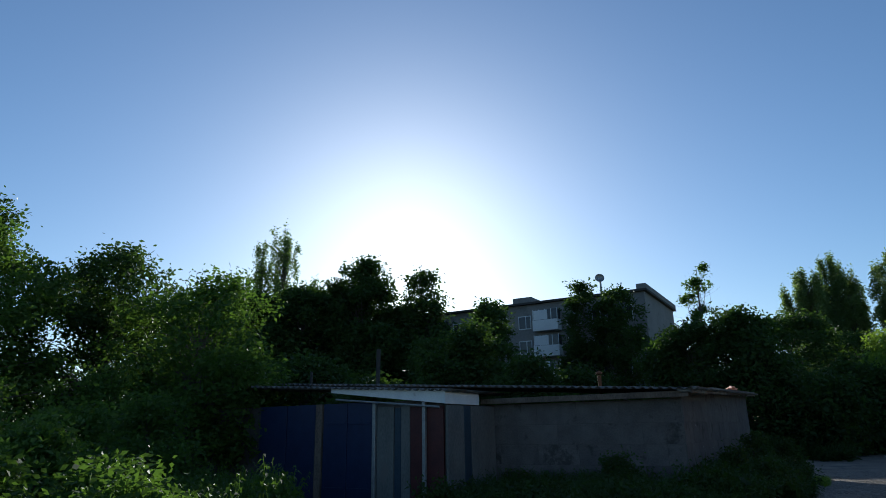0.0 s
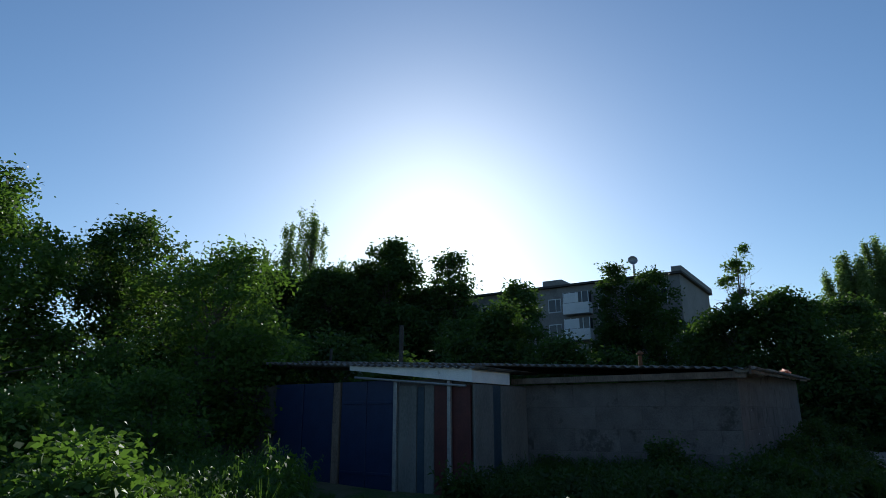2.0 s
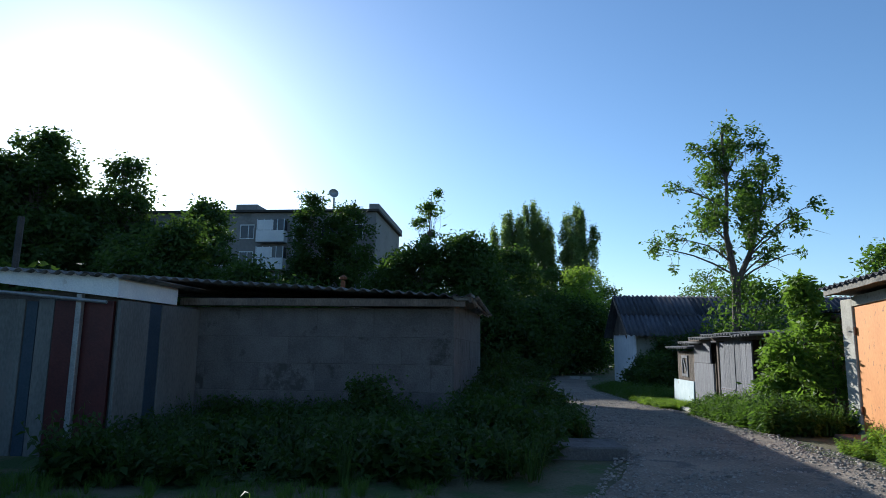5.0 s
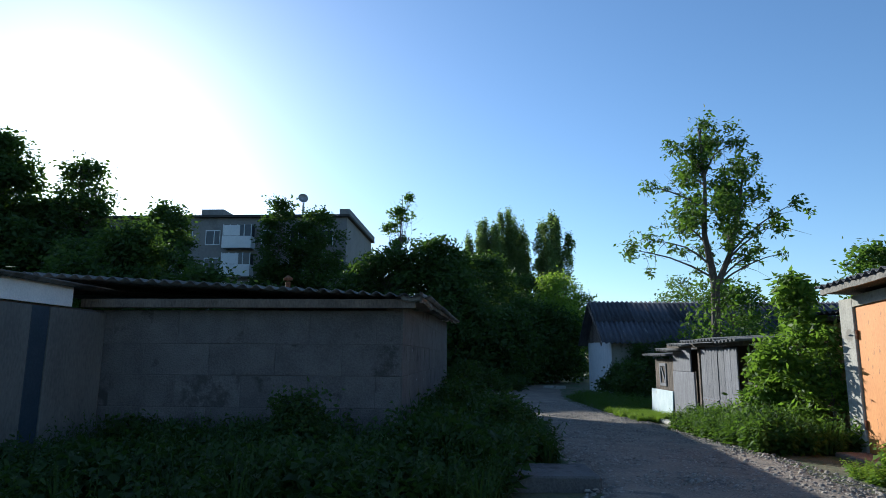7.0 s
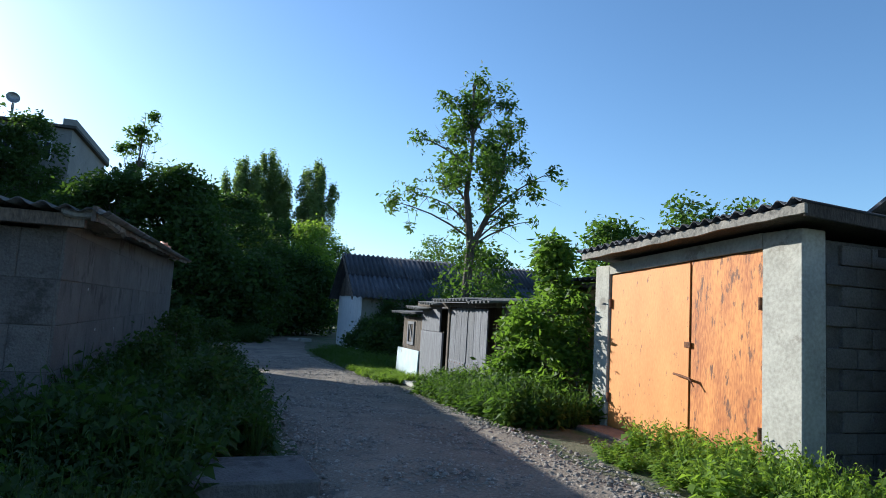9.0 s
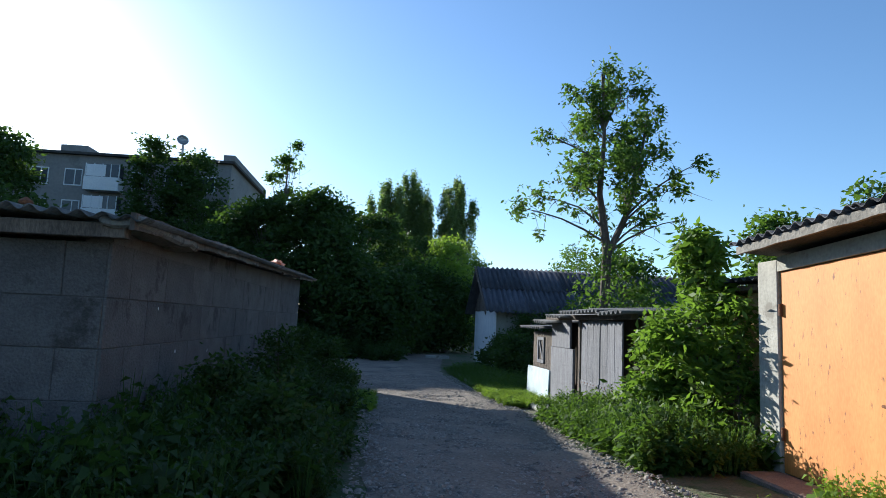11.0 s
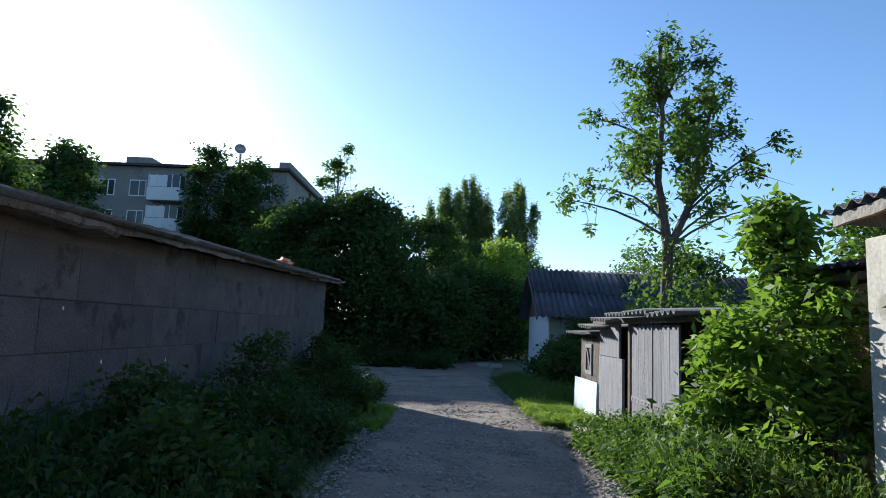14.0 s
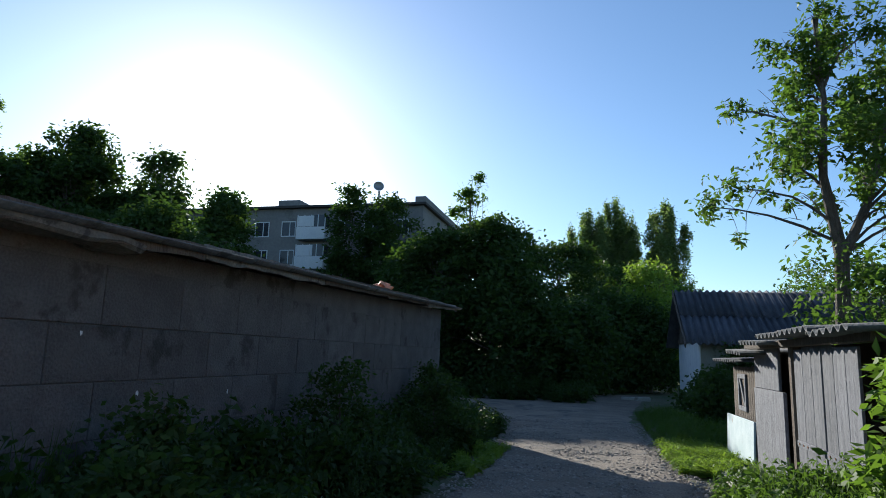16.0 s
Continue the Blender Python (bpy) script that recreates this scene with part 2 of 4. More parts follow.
def leaf_quads(centres, size, rng, droop=0.25, slim=0.5):
    """One folded leaf of four corners at each centre, turned at random."""
    n = len(centres)
    d = rng.normal(0, 1, (n, 3))
    d[:, 2] = d[:, 2] * 0.6 - droop
    d /= np.linalg.norm(d, axis=1)[:, None]
    s = np.cross(d, rng.normal(0, 1, (n, 3)))
    s /= np.linalg.norm(s, axis=1)[:, None] + 1e-9
    u = np.cross(d, s)
    L = (size * rng.uniform(0.6, 1.3, n))[:, None]
    q = np.empty((n, 4, 3))
    q[:, 0] = centres
    q[:, 1] = centres + d * L * 0.45 + s * L * slim * 0.5 + u * L * 0.08
    q[:, 2] = centres + d * L
    q[:, 3] = centres + d * L * 0.45 - s * L * slim * 0.5 + u * L * 0.08
    return q


def quads_mesh(name, q):
    v = q.reshape(-1, 3)
    return raw_mesh(name, v, 4, np.arange(len(v)))


def tree(name, x, y, base, height, radius, bottom, clusters, leaves, leaf, material, label, seed, cluster_r=0.5,
         trunk_r=0.14, style="round", lean=(0, 0), fork=0.35, group="", flat=1.0, category="tree", slim=0.5):
    """A trunk with limbs to every leaf cluster, and a crown of single leaves round the clusters' centres."""
    rng = np.random.default_rng(seed)
    sunk = float(ground_z(x, y))
    base, height, bottom = base + sunk, height - sunk, bottom - sunk * 0.5
    top = empty(name, x, y, base, label, category, group)
    cs = []
    while len(cs) < clusters:
        a, h = rng.uniform(0, 2 * np.pi), rng.uniform(0, 1)
        if style in ("poplar", "plume"):
            k = int(rng.integers(0, 9))
            ka, kr, kh = k * 2.4 + seed, (k / 9) ** 0.7, 1 - 0.42 * (k / 9) ** 1.3 * (0.6 + 0.4 * math.sin(k * 5 + seed))
            r = kr * (0.35 + 0.6 * h ** 0.6)
            fuzz = (0.20 if style == "poplar" else 0.34) * (1.1 - h)
            p = (r * np.cos(ka) + rng.normal(0, fuzz), r * np.sin(ka) + rng.normal(0, fuzz), h * kh)
        else:
            r = rng.uniform(0, 1) ** 0.5
            prof = math.sqrt(max(0.0, 1 - ((h - 0.42) / 0.6) ** 2)) if style == "round" else ((0.22 + 0.78 * (1 - h) ** 0.9) * min(1, 0.55 + h * 3) if style == "sparse" else 0.35 + 0.65 * math.sin(math.pi * min(1, h * 1.1 + 0.15)))
            p = (r * np.cos(a) * prof, r * np.sin(a) * prof, h)
            if style == "round" and noise.noise((p[0] * 2.2 + seed, p[1] * 2.2, p[2] * 4)) < -0.22:
                continue
        cs.append((p[0] * radius + lean[0] * p[2], p[1] * radius * flat + lean[1] * p[2], bottom + (height - bottom) * p[2] * 0.96))
    bm = bmesh.new()
    zt = bottom + (height - bottom) * (0.9 if style != "round" else 0.6)
    axis = [(lean[0] * t * 0.9 + 0.05 * radius * math.sin(3 * t + seed), lean[1] * t * 0.9 + 0.05 * radius * math.sin(4 * t), zt * t) for t in (0, .2, .4, .6, .8, 1)]
    tube(bm, axis, [trunk_r * k for k in (1.25, 0.95, 0.8, 0.6, 0.4, 0.15)], 8)
    trunk = part("trunk", bm, M_BARK, top)
    bm = bmesh.new()
    for c in cs:
        rise = (0.75 if style in ("poplar", "plume") else fork) * (0.6 + 0.4 * rng.random())
        z0 = max(bottom * 0.75, c[2] * (1 - rise) if style not in ("poplar", "plume") else c[2] - (height - bottom) * 0.16)
        t = min(1, max(0, z0 / zt))
        i = min(4, int(t * 5))
        f = t * 5 - i
        a, b = Vector(axis[i]), Vector(axis[i + 1])
        s = a.lerp(b, f)
        e = Vector(c)
        mid = s.lerp(e, 0.5) + Vector((rng.normal(0, .06), rng.normal(0, .06), -0.04 if style in ("poplar", "plume") else 0.06)) * (e - s).length
        r0 = trunk_r * (0.12 + 0.25 * (1 - t)) * (0.6 if style == "sparse" else 1)
        tube(bm, [s, mid, e], [r0, r0 * 0.6, r0 * 0.2], 5)
        for _ in range(3 if style == "sparse" else 0):
            w = e + Vector((rng.normal(0, 1), rng.normal(0, 1), rng.normal(-0.2, 0.7))) * cluster_r * 1.5
            tube(bm, [mid.lerp(e, 0.5), mid.lerp(w, 0.75) + Vector((0, 0, 0.08)), w], [r0 * 0.4, r0 * 0.25, 0.004], 4)
    part("limb", bm, M_BARK, top)
    cs = np.array(cs)
    which = rng.integers(0, len(cs), leaves)
    if style == "sparse":
        w = rng.gamma(0.8, 1, len(cs))
        which = rng.choice(len(cs), leaves, p=w / w.sum())
    spread = rng.normal(0, 1, (leaves, 3)) * cluster_r * 0.55
    spread[:, 2] *= 2.2 if style in ("poplar", "plume") else 0.75
    pts = cs[which] + spread
    pts[:, 2] = np.maximum(pts[:, 2], 0.05)
    link("crown", quads_mesh("crown", leaf_quads(pts, leaf, rng, slim=slim)), material, top)
    return top


def plant_kinds(seed):
    """Leaf arrays of a few weeds, one metre tall: nettle, burdock, goosefoot, feathery shoot."""
    rng = np.random.default_rng(seed)
    kinds = []
    for k in range(6):
        q = []
        for st in range(rng.integers(4, 7)):
            hx, hy, h = rng.normal(0, 0.22), rng.normal(0, 0.22), rng.uniform(0.55, 1.05)
            n = 13
            for i in range(n):
                t = (i + 1.5) / (n + 0.5)
                a = i * 2.4 + st
                c = np.array([hx * (0.2 + t), hy * (0.2 + t), t * h])
                L = (0.24, 0.2, 0.27, 0.17, 0.2, 0.15)[k] * (1.2 - 0.8 * t) * rng.uniform(0.8, 1.2)
                d = np.array([math.cos(a), math.sin(a), rng.uniform(-0.7, 0.6)])
                d /= np.linalg.norm(d)
                side = np.cross(d, (rng.normal(0, .5), rng.normal(0, .5), 1.0))
                side /= np.linalg.norm(side)
                w = (0.34, 0.28, 0.4, 0.2, 0.26, 0.16)[k]
                q.append([c, c + d * L * .45 + side * L * w + (0, 0, .02), c + d * L * 1.05 + (0, 0, -.04), c + d * L * .45 - side * L * w + (0, 0, .02)])
            w = 0.007
            q.append([np.array([hx * .2 - w, hy * .2, 0]), np.array([hx * .2 + w, hy * .2, 0]), np.array([hx * 1.2 + w / 2, hy * 1.2, h]), np.array([hx * 1.2 - w / 2, hy * 1.2, h])])
        kinds.append(np.array(q))
    for k in range(2):
        q = []
        for i in range(34):
            a, r = rng.uniform(0, 6.28), rng.uniform(0, 0.16)
            b = np.array([r * math.cos(a), r * math.sin(a), 0])
            h, o = rng.uniform(0.45, 1.0), rng.uniform(0.08, 0.4)
            d, s = np.array([math.cos(a), math.sin(a), 0]), np.array([-math.sin(a), math.cos(a), 0])
            q.append([b - s * .008, b + s * .008, b + d * o * .4 + s * .006 + (0, 0, h * .65), b + d * o * .4 - s * .006 + (0, 0, h * .65)])
            q.append([b + d * o * .4 - s * .006 + (0, 0, h * .65), b + d * o * .4 + s * .006 + (0, 0, h * .65), b + d * o + s * .001 + (0, 0, h), b + d * o - s * .001 + (0, 0, h)])
        kinds.append(np.array(q))
    return kinds


KINDS = plant_kinds(5)


def weeds(name, spots, heights, kinds, material, label, seed, category="weeds"):
    """Many weeds standing on the ground, in one mesh."""
    rng = np.random.default_rng(seed)
    qs = []
    for (x, y), h in zip(spots, heights):
        k = KINDS[kinds[rng.integers(len(kinds))]]
        a = rng.uniform(0, 6.28)
        ca, sa = math.cos(a), math.sin(a)
        w = max(h, 0.3) * rng.uniform(0.9, 1.3)
        p = np.empty_like(k)
        p[..., 0] = (k[..., 0] * ca - k[..., 1] * sa) * w + x
        p[..., 1] = (k[..., 0] * sa + k[..., 1] * ca) * w + y
        p[..., 2] = k[..., 2] * h + ground_z(x, y)
        qs.append(p)
    ob = link(name, quads_mesh(name, np.concatenate(qs)), material)
    return tagged(ob, label, category, kind="stuff")


def patch(rng, n, x0, x1, y0, y1, h0, h1):
    """Spots in a rectangle, with heights that change slowly from place to place."""
    pts = np.stack([rng.uniform(x0, x1, n), rng.uniform(y0, y1, n)], 1)
    f = np.array([0.5 + 0.5 * noise.noise((p[0] * 0.8, p[1] * 0.8, 3.1)) for p in pts])
    return pts, h0 + (h1 - h0) * np.clip(f * rng.uniform(0.7, 1.25, n), 0, 1.15)


# ---- ground and road ----
def make_ground():
    fx = np.concatenate([[-3000, -600, -150, -60], np.arange(-30, 31, 0.6), [60, 150, 600, 3000]])
    fy = np.concatenate([[-3000, -600, -150, -40], np.arange(-24, 45, 0.6), [70, 150, 600, 3000]])
    X, Y = np.meshgrid(fx, fy)
    Z = ground_z(X, Y) + np.array([[0.03 * noise.noise((x * .5, y * .5, 0)) for x in fx] for y in fy]) - 0.02
    v = np.stack([X, Y, Z], -1).reshape(-1, 3)
    n, m = len(fx), len(fy)
    i = (np.arange(m - 1)[:, None] * n + np.arange(n - 1)[None]).ravel()
    f = np.stack([i, i + 1, i + n + 1, i + n], 1)
    ob = link("ground", raw_mesh("ground", v, 4, f.ravel()), M_SOIL)
    tagged(ob, "dark earth with low green growth round the garages", "ground", kind="structure")


ROAD_Y = (-60, -24, -14, -9, -5, -2.5, 1.5, 6, 10, 14, 18, 22, 25.5, 29, 33)
ROAD_L = (0, -0.3, -0.4, 0.3, 1.6, 2.35, 2.4, 2.3, 2.0, 1.6, 0.8, -0.8, -2.8, -1.2, 3.6)
ROAD_R = (6.5, 6.0, 5.5, 5.3, 5.2, 5.2, 5.1, 5.15, 5.0, 4.9, 4.9, 5.1, 5.5, 5.9, 6.6)


def make_road():
    ys = np.arange(-60, 33, 0.25)
    rows = []
    for y in ys:
        a, b = np.interp(y, ROAD_Y, ROAD_L), np.interp(y, ROAD_Y, ROAD_R)
        a += 0.16 * noise.noise((y * 1.1, 0, 1)) + 0.08 * noise.noise((y * 4, 0, 2))
        b += 0.16 * noise.noise((y * 1.1, 0, 5)) + 0.08 * noise.noise((y * 4, 0, 7))
        xs = np.linspace(a, b, 25)
        z = [ground_z(x, y) + 0.022 + 0.018 * noise.noise((x * 1.3, y * 1.3, 4)) - 0.04 * max(0, abs(2 * (x - a) / (b - a) - 1) - 0.85) / 0.15 for x in xs]
        rows.append(np.stack([xs, np.full(25, y), z], 1))
    v = np.concatenate(rows)
    i = (np.arange(len(ys) - 1)[:, None] * 25 + np.arange(24)[None]).ravel()
    ob = link("road", raw_mesh("road", v, 4, np.stack([i, i + 1, i + 26, i + 25], 1).ravel()), M_GRAVEL)
    tagged(ob, "grey gravel lane between the garages", "road", kind="structure")
    rng = np.random.default_rng(9)
    qs = []
    base = np.array([[-1, -1, 0], [1, -1, 0], [1, 1, 0], [-1, 1, 0], [-.6, -.6, .7], [.6, -.6, .7], [.6, .6, .7], [-.6, .6, .7]], float)
    face = np.array([[4, 5, 6, 7], [0, 1, 5, 4], [1, 2, 6, 5], [2, 3, 7, 6], [3, 0, 4, 7]])
    vs, fs, k = [], [], 0
    for _ in range(30000):
        y = rng.uniform(-9, 17)
        a, b = np.interp(y, ROAD_Y, ROAD_L), np.interp(y, ROAD_Y, ROAD_R)
        x = rng.uniform(a - .15, b + .15)
        s = min(0.032, rng.gamma(1.7, 0.005) + 0.004)
        t = rng.uniform(0, 6.28)
        p = base * (s, s * rng.uniform(.6, 1), s * .8) + rng.normal(0, s * .18, (8, 3))
        q = np.stack([p[:, 0] * math.cos(t) - p[:, 1] * math.sin(t) + x, p[:, 0] * math.sin(t) + p[:, 1] * math.cos(t) + y, p[:, 2] + 0.018 + ground_z(x, y)], 1)
        vs.append(q)
        fs.append(face + k)
        k += 8
    ob = link("gravel", raw_mesh("gravel", np.concatenate(vs), 4, np.concatenate(fs).ravel()), M_STONE)
    tagged(ob, "loose grey stones on the gravel lane", "gravel", kind="stuff")


make_ground()
make_road()


# ---- grey block garage ----
def grey_garage():
    g = empty("garage", 0, 0, 0, "long grey block garage with a flat corrugated roof", "garage")
    bm = bmesh.new()
    box(bm, -4.9, -0.012, 0.012, 0.25, -0.3, 2.02)
    part("wall", bm, M_MORTAR, g)
    bm = bmesh.new()
    box(bm, -0.25, -0.012, 0.25, 12.8, -0.8, 2.12)
    part("wall", bm, M_MORTAR, g)
    bm = bmesh.new()
    box(bm, -12, -0.25, 12.55, 12.8, -0.8, 2.3)
    part("wall", bm, M_MORTAR, g)
    # roof: falls slowly towards the lane, sheets running from front to back
    tilt = math.degrees(math.atan(0.055))
    for i in range(13):
        for j in range(4):
            x0, y0 = 0.38 - 0.98 * (i + 1), -0.38 + j * 3.42
            z = 2.235 + 0.055 * (-x0) + 0.027 * y0 + 0.006 * (j % 2) + 0.004 * (i % 2)
            if x0 < -4.6 and j == 0:
                y0, ln = -0.38, 3.5
            sheet("roof_sheet", 1.02, 3.5, M_SLATE, g, pose(x0, y0, z, 1.55, tilt, random.uniform(-.3, .3)), 0.2, 0.027, 0.009, seed=i * 7 + j)
    # verge boards and ragged mortar along the lane side
    for i in range(5):
        y0 = -0.35 + i * 2.72
        bm = bmesh.new()
        box(bm, 0, 0.04, 0, 2.70, -0.15, 0.0)
        bmesh.ops.subdivide_edges(bm, edges=[e for e in bm.edges if e.calc_length() > 1], cuts=26)
        for v in bm.verts:
            q = noise.noise((i * 9.1, v.co.y * 2.2, v.co.z * 3)) * 0.03 + noise.noise((i * 5, v.co.y * 9, v.co.z * 5)) * 0.014
            v.co += Vector((q * 0.7, 0, q if v.co.z < -0.1 else q * 0.3))
        b = part("verge_board", bm, M_VERGE if i in (1, 4) else M_OLDWOOD, g)
        b.matrix_local = pose(0.27, y0, 2.275 + 0.028 * y0 + random.uniform(-.01, .01), random.uniform(1.3, 1.9), random.uniform(-4, 4), 0)
    bm = bmesh.new()
    vs = [bm.verts.new((x, y, z)) for x in (-0.25, -0.004) for y, z in ((0.03, 2.02), (12.8, 2.02), (12.8, 2.5), (0.03, 2.16))]
    for f in ((3, 2, 1, 0), (4, 5, 6, 7), (0, 1, 5, 4), (1, 2, 6, 5), (2, 3, 7, 6), (3, 0, 4, 7)):
        bm.faces.new([vs[i] for i in f])
    part("levelling_course", bm, M_BLOCK, g)
    boxpart("front_beam", -4.8, 0.2, -0.25, -0.12, 2.04, 2.17, M_OLDWOOD, g)
    bm = bmesh.new()
    box(bm, 0.0, 0.335, -0.32, 1.6, 2.13, 2.24, 0.03)
    bmesh.ops.subdivide_edges(bm, edges=bm.edges[:], cuts=5, use_grid_fill=True)
    for v in bm.verts:
        v.co += Vector((noise.noise(v.co * 5), noise.noise(v.co * 5 + Vector((3, 0, 0))), noise.noise(v.co * 4))) * 0.05
    part("corner_mortar", bm, M_VERGE, g)
    # blocks, sharing a few meshes
    rng = np.random.default_rng(3)
    meshes = {}

    def block(axis, a0, a1, z0, z1):
        key = (axis, round(a1 - a0, 2), round(z1 - z0, 2))
        if key not in meshes:
            bm = bmesh.new()
            if axis == "y":
                box(bm, -0.03, 0.0, 0.005, a1 - a0 - 0.005, 0.004, z1 - z0 - 0.004, 0.005)
            else:
                box(bm, 0.005, a1 - a0 - 0.005, 0.0, 0.03, 0.004, z1 - z0 - 0.004, 0.005)
            meshes[key] = bpy.data.meshes.new("block")
            bm.to_mesh(meshes[key])
            bm.free()
            meshes[key].materials.append(M_BLOCK)
        ob = new("block", meshes[key])
        ob.parent = g
        o = rng.uniform(-0.004, 0.004)
        ob.location = (o, a0, z0) if axis == "y" else (a0, o, z0)

    courses = [(-0.76, -0.3), (-0.3, 0.14), (0.14, 0.6), (0.6, 1.06), (1.06, 1.52), (1.52, 2.02)]
    for k, (z0, z1) in enumerate(courses):
        cuts = [0.0] + list(np.arange(0.5 if k % 2 else 1.0, 12.5, 1.0)) + [12.8]
        for a, b in zip(cuts, cuts[1:]):
            block("y", a, b, z0, z1)
        cuts = [-4.9] + list(np.arange(-4.4 if k % 2 else -3.9, -0.3, 1.0)) + [0.0 - 0.03]
        for a, b in zip(cuts, cuts[1:]):
            block("x", a, b, z0, z1)
    return g


grey_garage()
for y, z in ((2.0, 0.95), (1.3, 1.45), (3.4, 0.9)):
    bm = bmesh.new()
    bmesh.ops.create_circle(bm, cap_ends=True, segments=9, radius=1)
    for v in bm.verts:
        q = 0.014 + 0.012 * noise.noise(v.co * 1.7 + Vector((y, z, 0)))
        v.co = Vector((v.co.x * q, v.co.y * q * 1.4, 0))
    chip = part("paint_splash", bm, M_WHITE)
    chip.matrix_world = pose(0.008, y, z, 90, 0, 90)
    tagged(chip, "small white paint splash on the block wall", "paint", "paint splashes")
pipe = empty("stovepipe", -3.0, 4.0, 2.3, "short black stovepipe with a cap on the garage roof", "pipe")
tubepart("pipe", [(0, 0, 0), (0, 0, 0.62)], [0.055, 0.055], M_RUST, pipe)
tubepart("cap", [(0, 0, 0.66), (0, 0, 0.7), (0, 0, 0.76)], [0.1, 0.1, 0.02], M_RUST, pipe)

# ---- blue garage with the white porch front ----
def blue_garage():
    yf = -2.35
    g = empty("garage", -7.5, yf, 0, "garage with blue gates, dark red door and white panels", "garage")
    g2 = lambda x0, x1, y0, y1, z0, z1, m, name, label="", bev=0.006: boxpart(name, x0 + 7.5, x1 + 7.5, y0 - yf, y1 - yf, z0, z1, m, g, bev, label)
    g2(-12.4, -4.62, yf + 0.06, yf + 0.2, -0.45, 2.1, M_MORTAR, "wall")
    g2(-4.75, -4.58, yf + 0.2, 0.0, -0.45, 2.0, M_MORTAR, "wall")
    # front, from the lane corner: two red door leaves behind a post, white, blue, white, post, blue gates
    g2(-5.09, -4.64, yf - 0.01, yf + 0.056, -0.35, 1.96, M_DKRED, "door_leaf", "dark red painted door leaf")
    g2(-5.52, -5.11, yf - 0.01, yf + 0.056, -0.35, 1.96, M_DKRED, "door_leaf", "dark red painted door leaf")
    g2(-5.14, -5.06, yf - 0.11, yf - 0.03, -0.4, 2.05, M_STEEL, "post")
    g2(-5.78, -5.54, yf, yf + 0.056, -0.4, 1.98, M_SHADED_WHITE, "white_panel")
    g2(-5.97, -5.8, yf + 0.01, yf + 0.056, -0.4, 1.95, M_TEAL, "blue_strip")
    g2(-6.46, -5.99, yf, yf + 0.056, -0.4, 1.98, M_SHADED_WHITE, "white_panel")
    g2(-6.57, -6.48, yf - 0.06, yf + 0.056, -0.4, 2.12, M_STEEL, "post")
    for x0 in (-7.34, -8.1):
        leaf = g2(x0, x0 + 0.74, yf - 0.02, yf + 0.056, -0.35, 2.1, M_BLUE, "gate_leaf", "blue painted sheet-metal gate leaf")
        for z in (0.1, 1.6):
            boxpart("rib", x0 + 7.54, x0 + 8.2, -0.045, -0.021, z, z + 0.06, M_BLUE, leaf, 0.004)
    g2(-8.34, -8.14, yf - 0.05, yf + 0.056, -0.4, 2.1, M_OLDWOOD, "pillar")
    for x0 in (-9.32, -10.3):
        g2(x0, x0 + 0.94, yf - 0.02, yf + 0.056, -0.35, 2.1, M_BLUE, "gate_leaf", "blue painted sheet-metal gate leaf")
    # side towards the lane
    g2(-4.58, -4.53, yf - 0.01, yf + 0.74, -0.3, 1.97, M_SHADED_WHITE, "white_panel")
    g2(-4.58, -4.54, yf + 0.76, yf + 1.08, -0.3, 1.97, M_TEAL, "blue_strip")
    g2(-4.58, -4.53, yf + 1.1, -0.02, -0.3, 1.97, M_SHADED_WHITE, "white_panel")
    # lintel pipe and tapered white fascia
    tubepart("lintel", [(-3.0 + 3.0 - 0.1, -0.16, 2.19), (2.85, -0.16, 1.93)], [0.025, 0.025], M_STEEL, g)
    bm = bmesh.new()
    vs = [bm.verts.new(p) for p in ((-0.3, -0.12, 2.36), (2.98, -0.12, 2.0), (2.98, -0.12, 2.3), (-0.3, -0.12, 2.5),
                                    (-0.3, -0.08, 2.36), (2.98, -0.08, 2.0), (2.98, -0.08, 2.3), (-0.3, -0.08, 2.5))]
    for f in ((0, 1, 2, 3), (7, 6, 5, 4), (0, 4, 5, 1), (1, 5, 6, 2), (2, 6, 7, 3), (3, 7, 4, 0)):
        bm.faces.new([vs[i] for i in f])
    part("fascia", bm, M_WHITE, g, "white painted tapered fascia board")
    bm = bmesh.new()
    box(bm, 2.94, 2.98, -0.078, 1.5, 2.0, 2.3, 0.004)
    part("fascia", bm, M_WHITE, g)
    tilt = math.degrees(math.atan(0.06))
    for i in range(8):
        x0 = 3.1 - 1.0 * (i + 1)
        sheet("roof_sheet", 1.04, 2.9, M_SLATE, g, pose(x0, -0.24, 2.33 + 0.06 * (3.0 - x0) * 0.95 - 0.03, 0, tilt, 0), 0.2, 0.027, 0.009, seed=i)
    tubepart("stovepipe", [(-0.9, 2.6, 2.4), (-0.88, 2.6, 3.75)], [0.06, 0.06], M_FELT_SHADE, g, label="thin sooty metal stovepipe")
    tubepart("stovepipe", [(-3.1, 2.2, 2.6), (-3.1, 2.2, 3.2)], [0.04, 0.04], M_FELT_SHADE, g)


blue_garage()


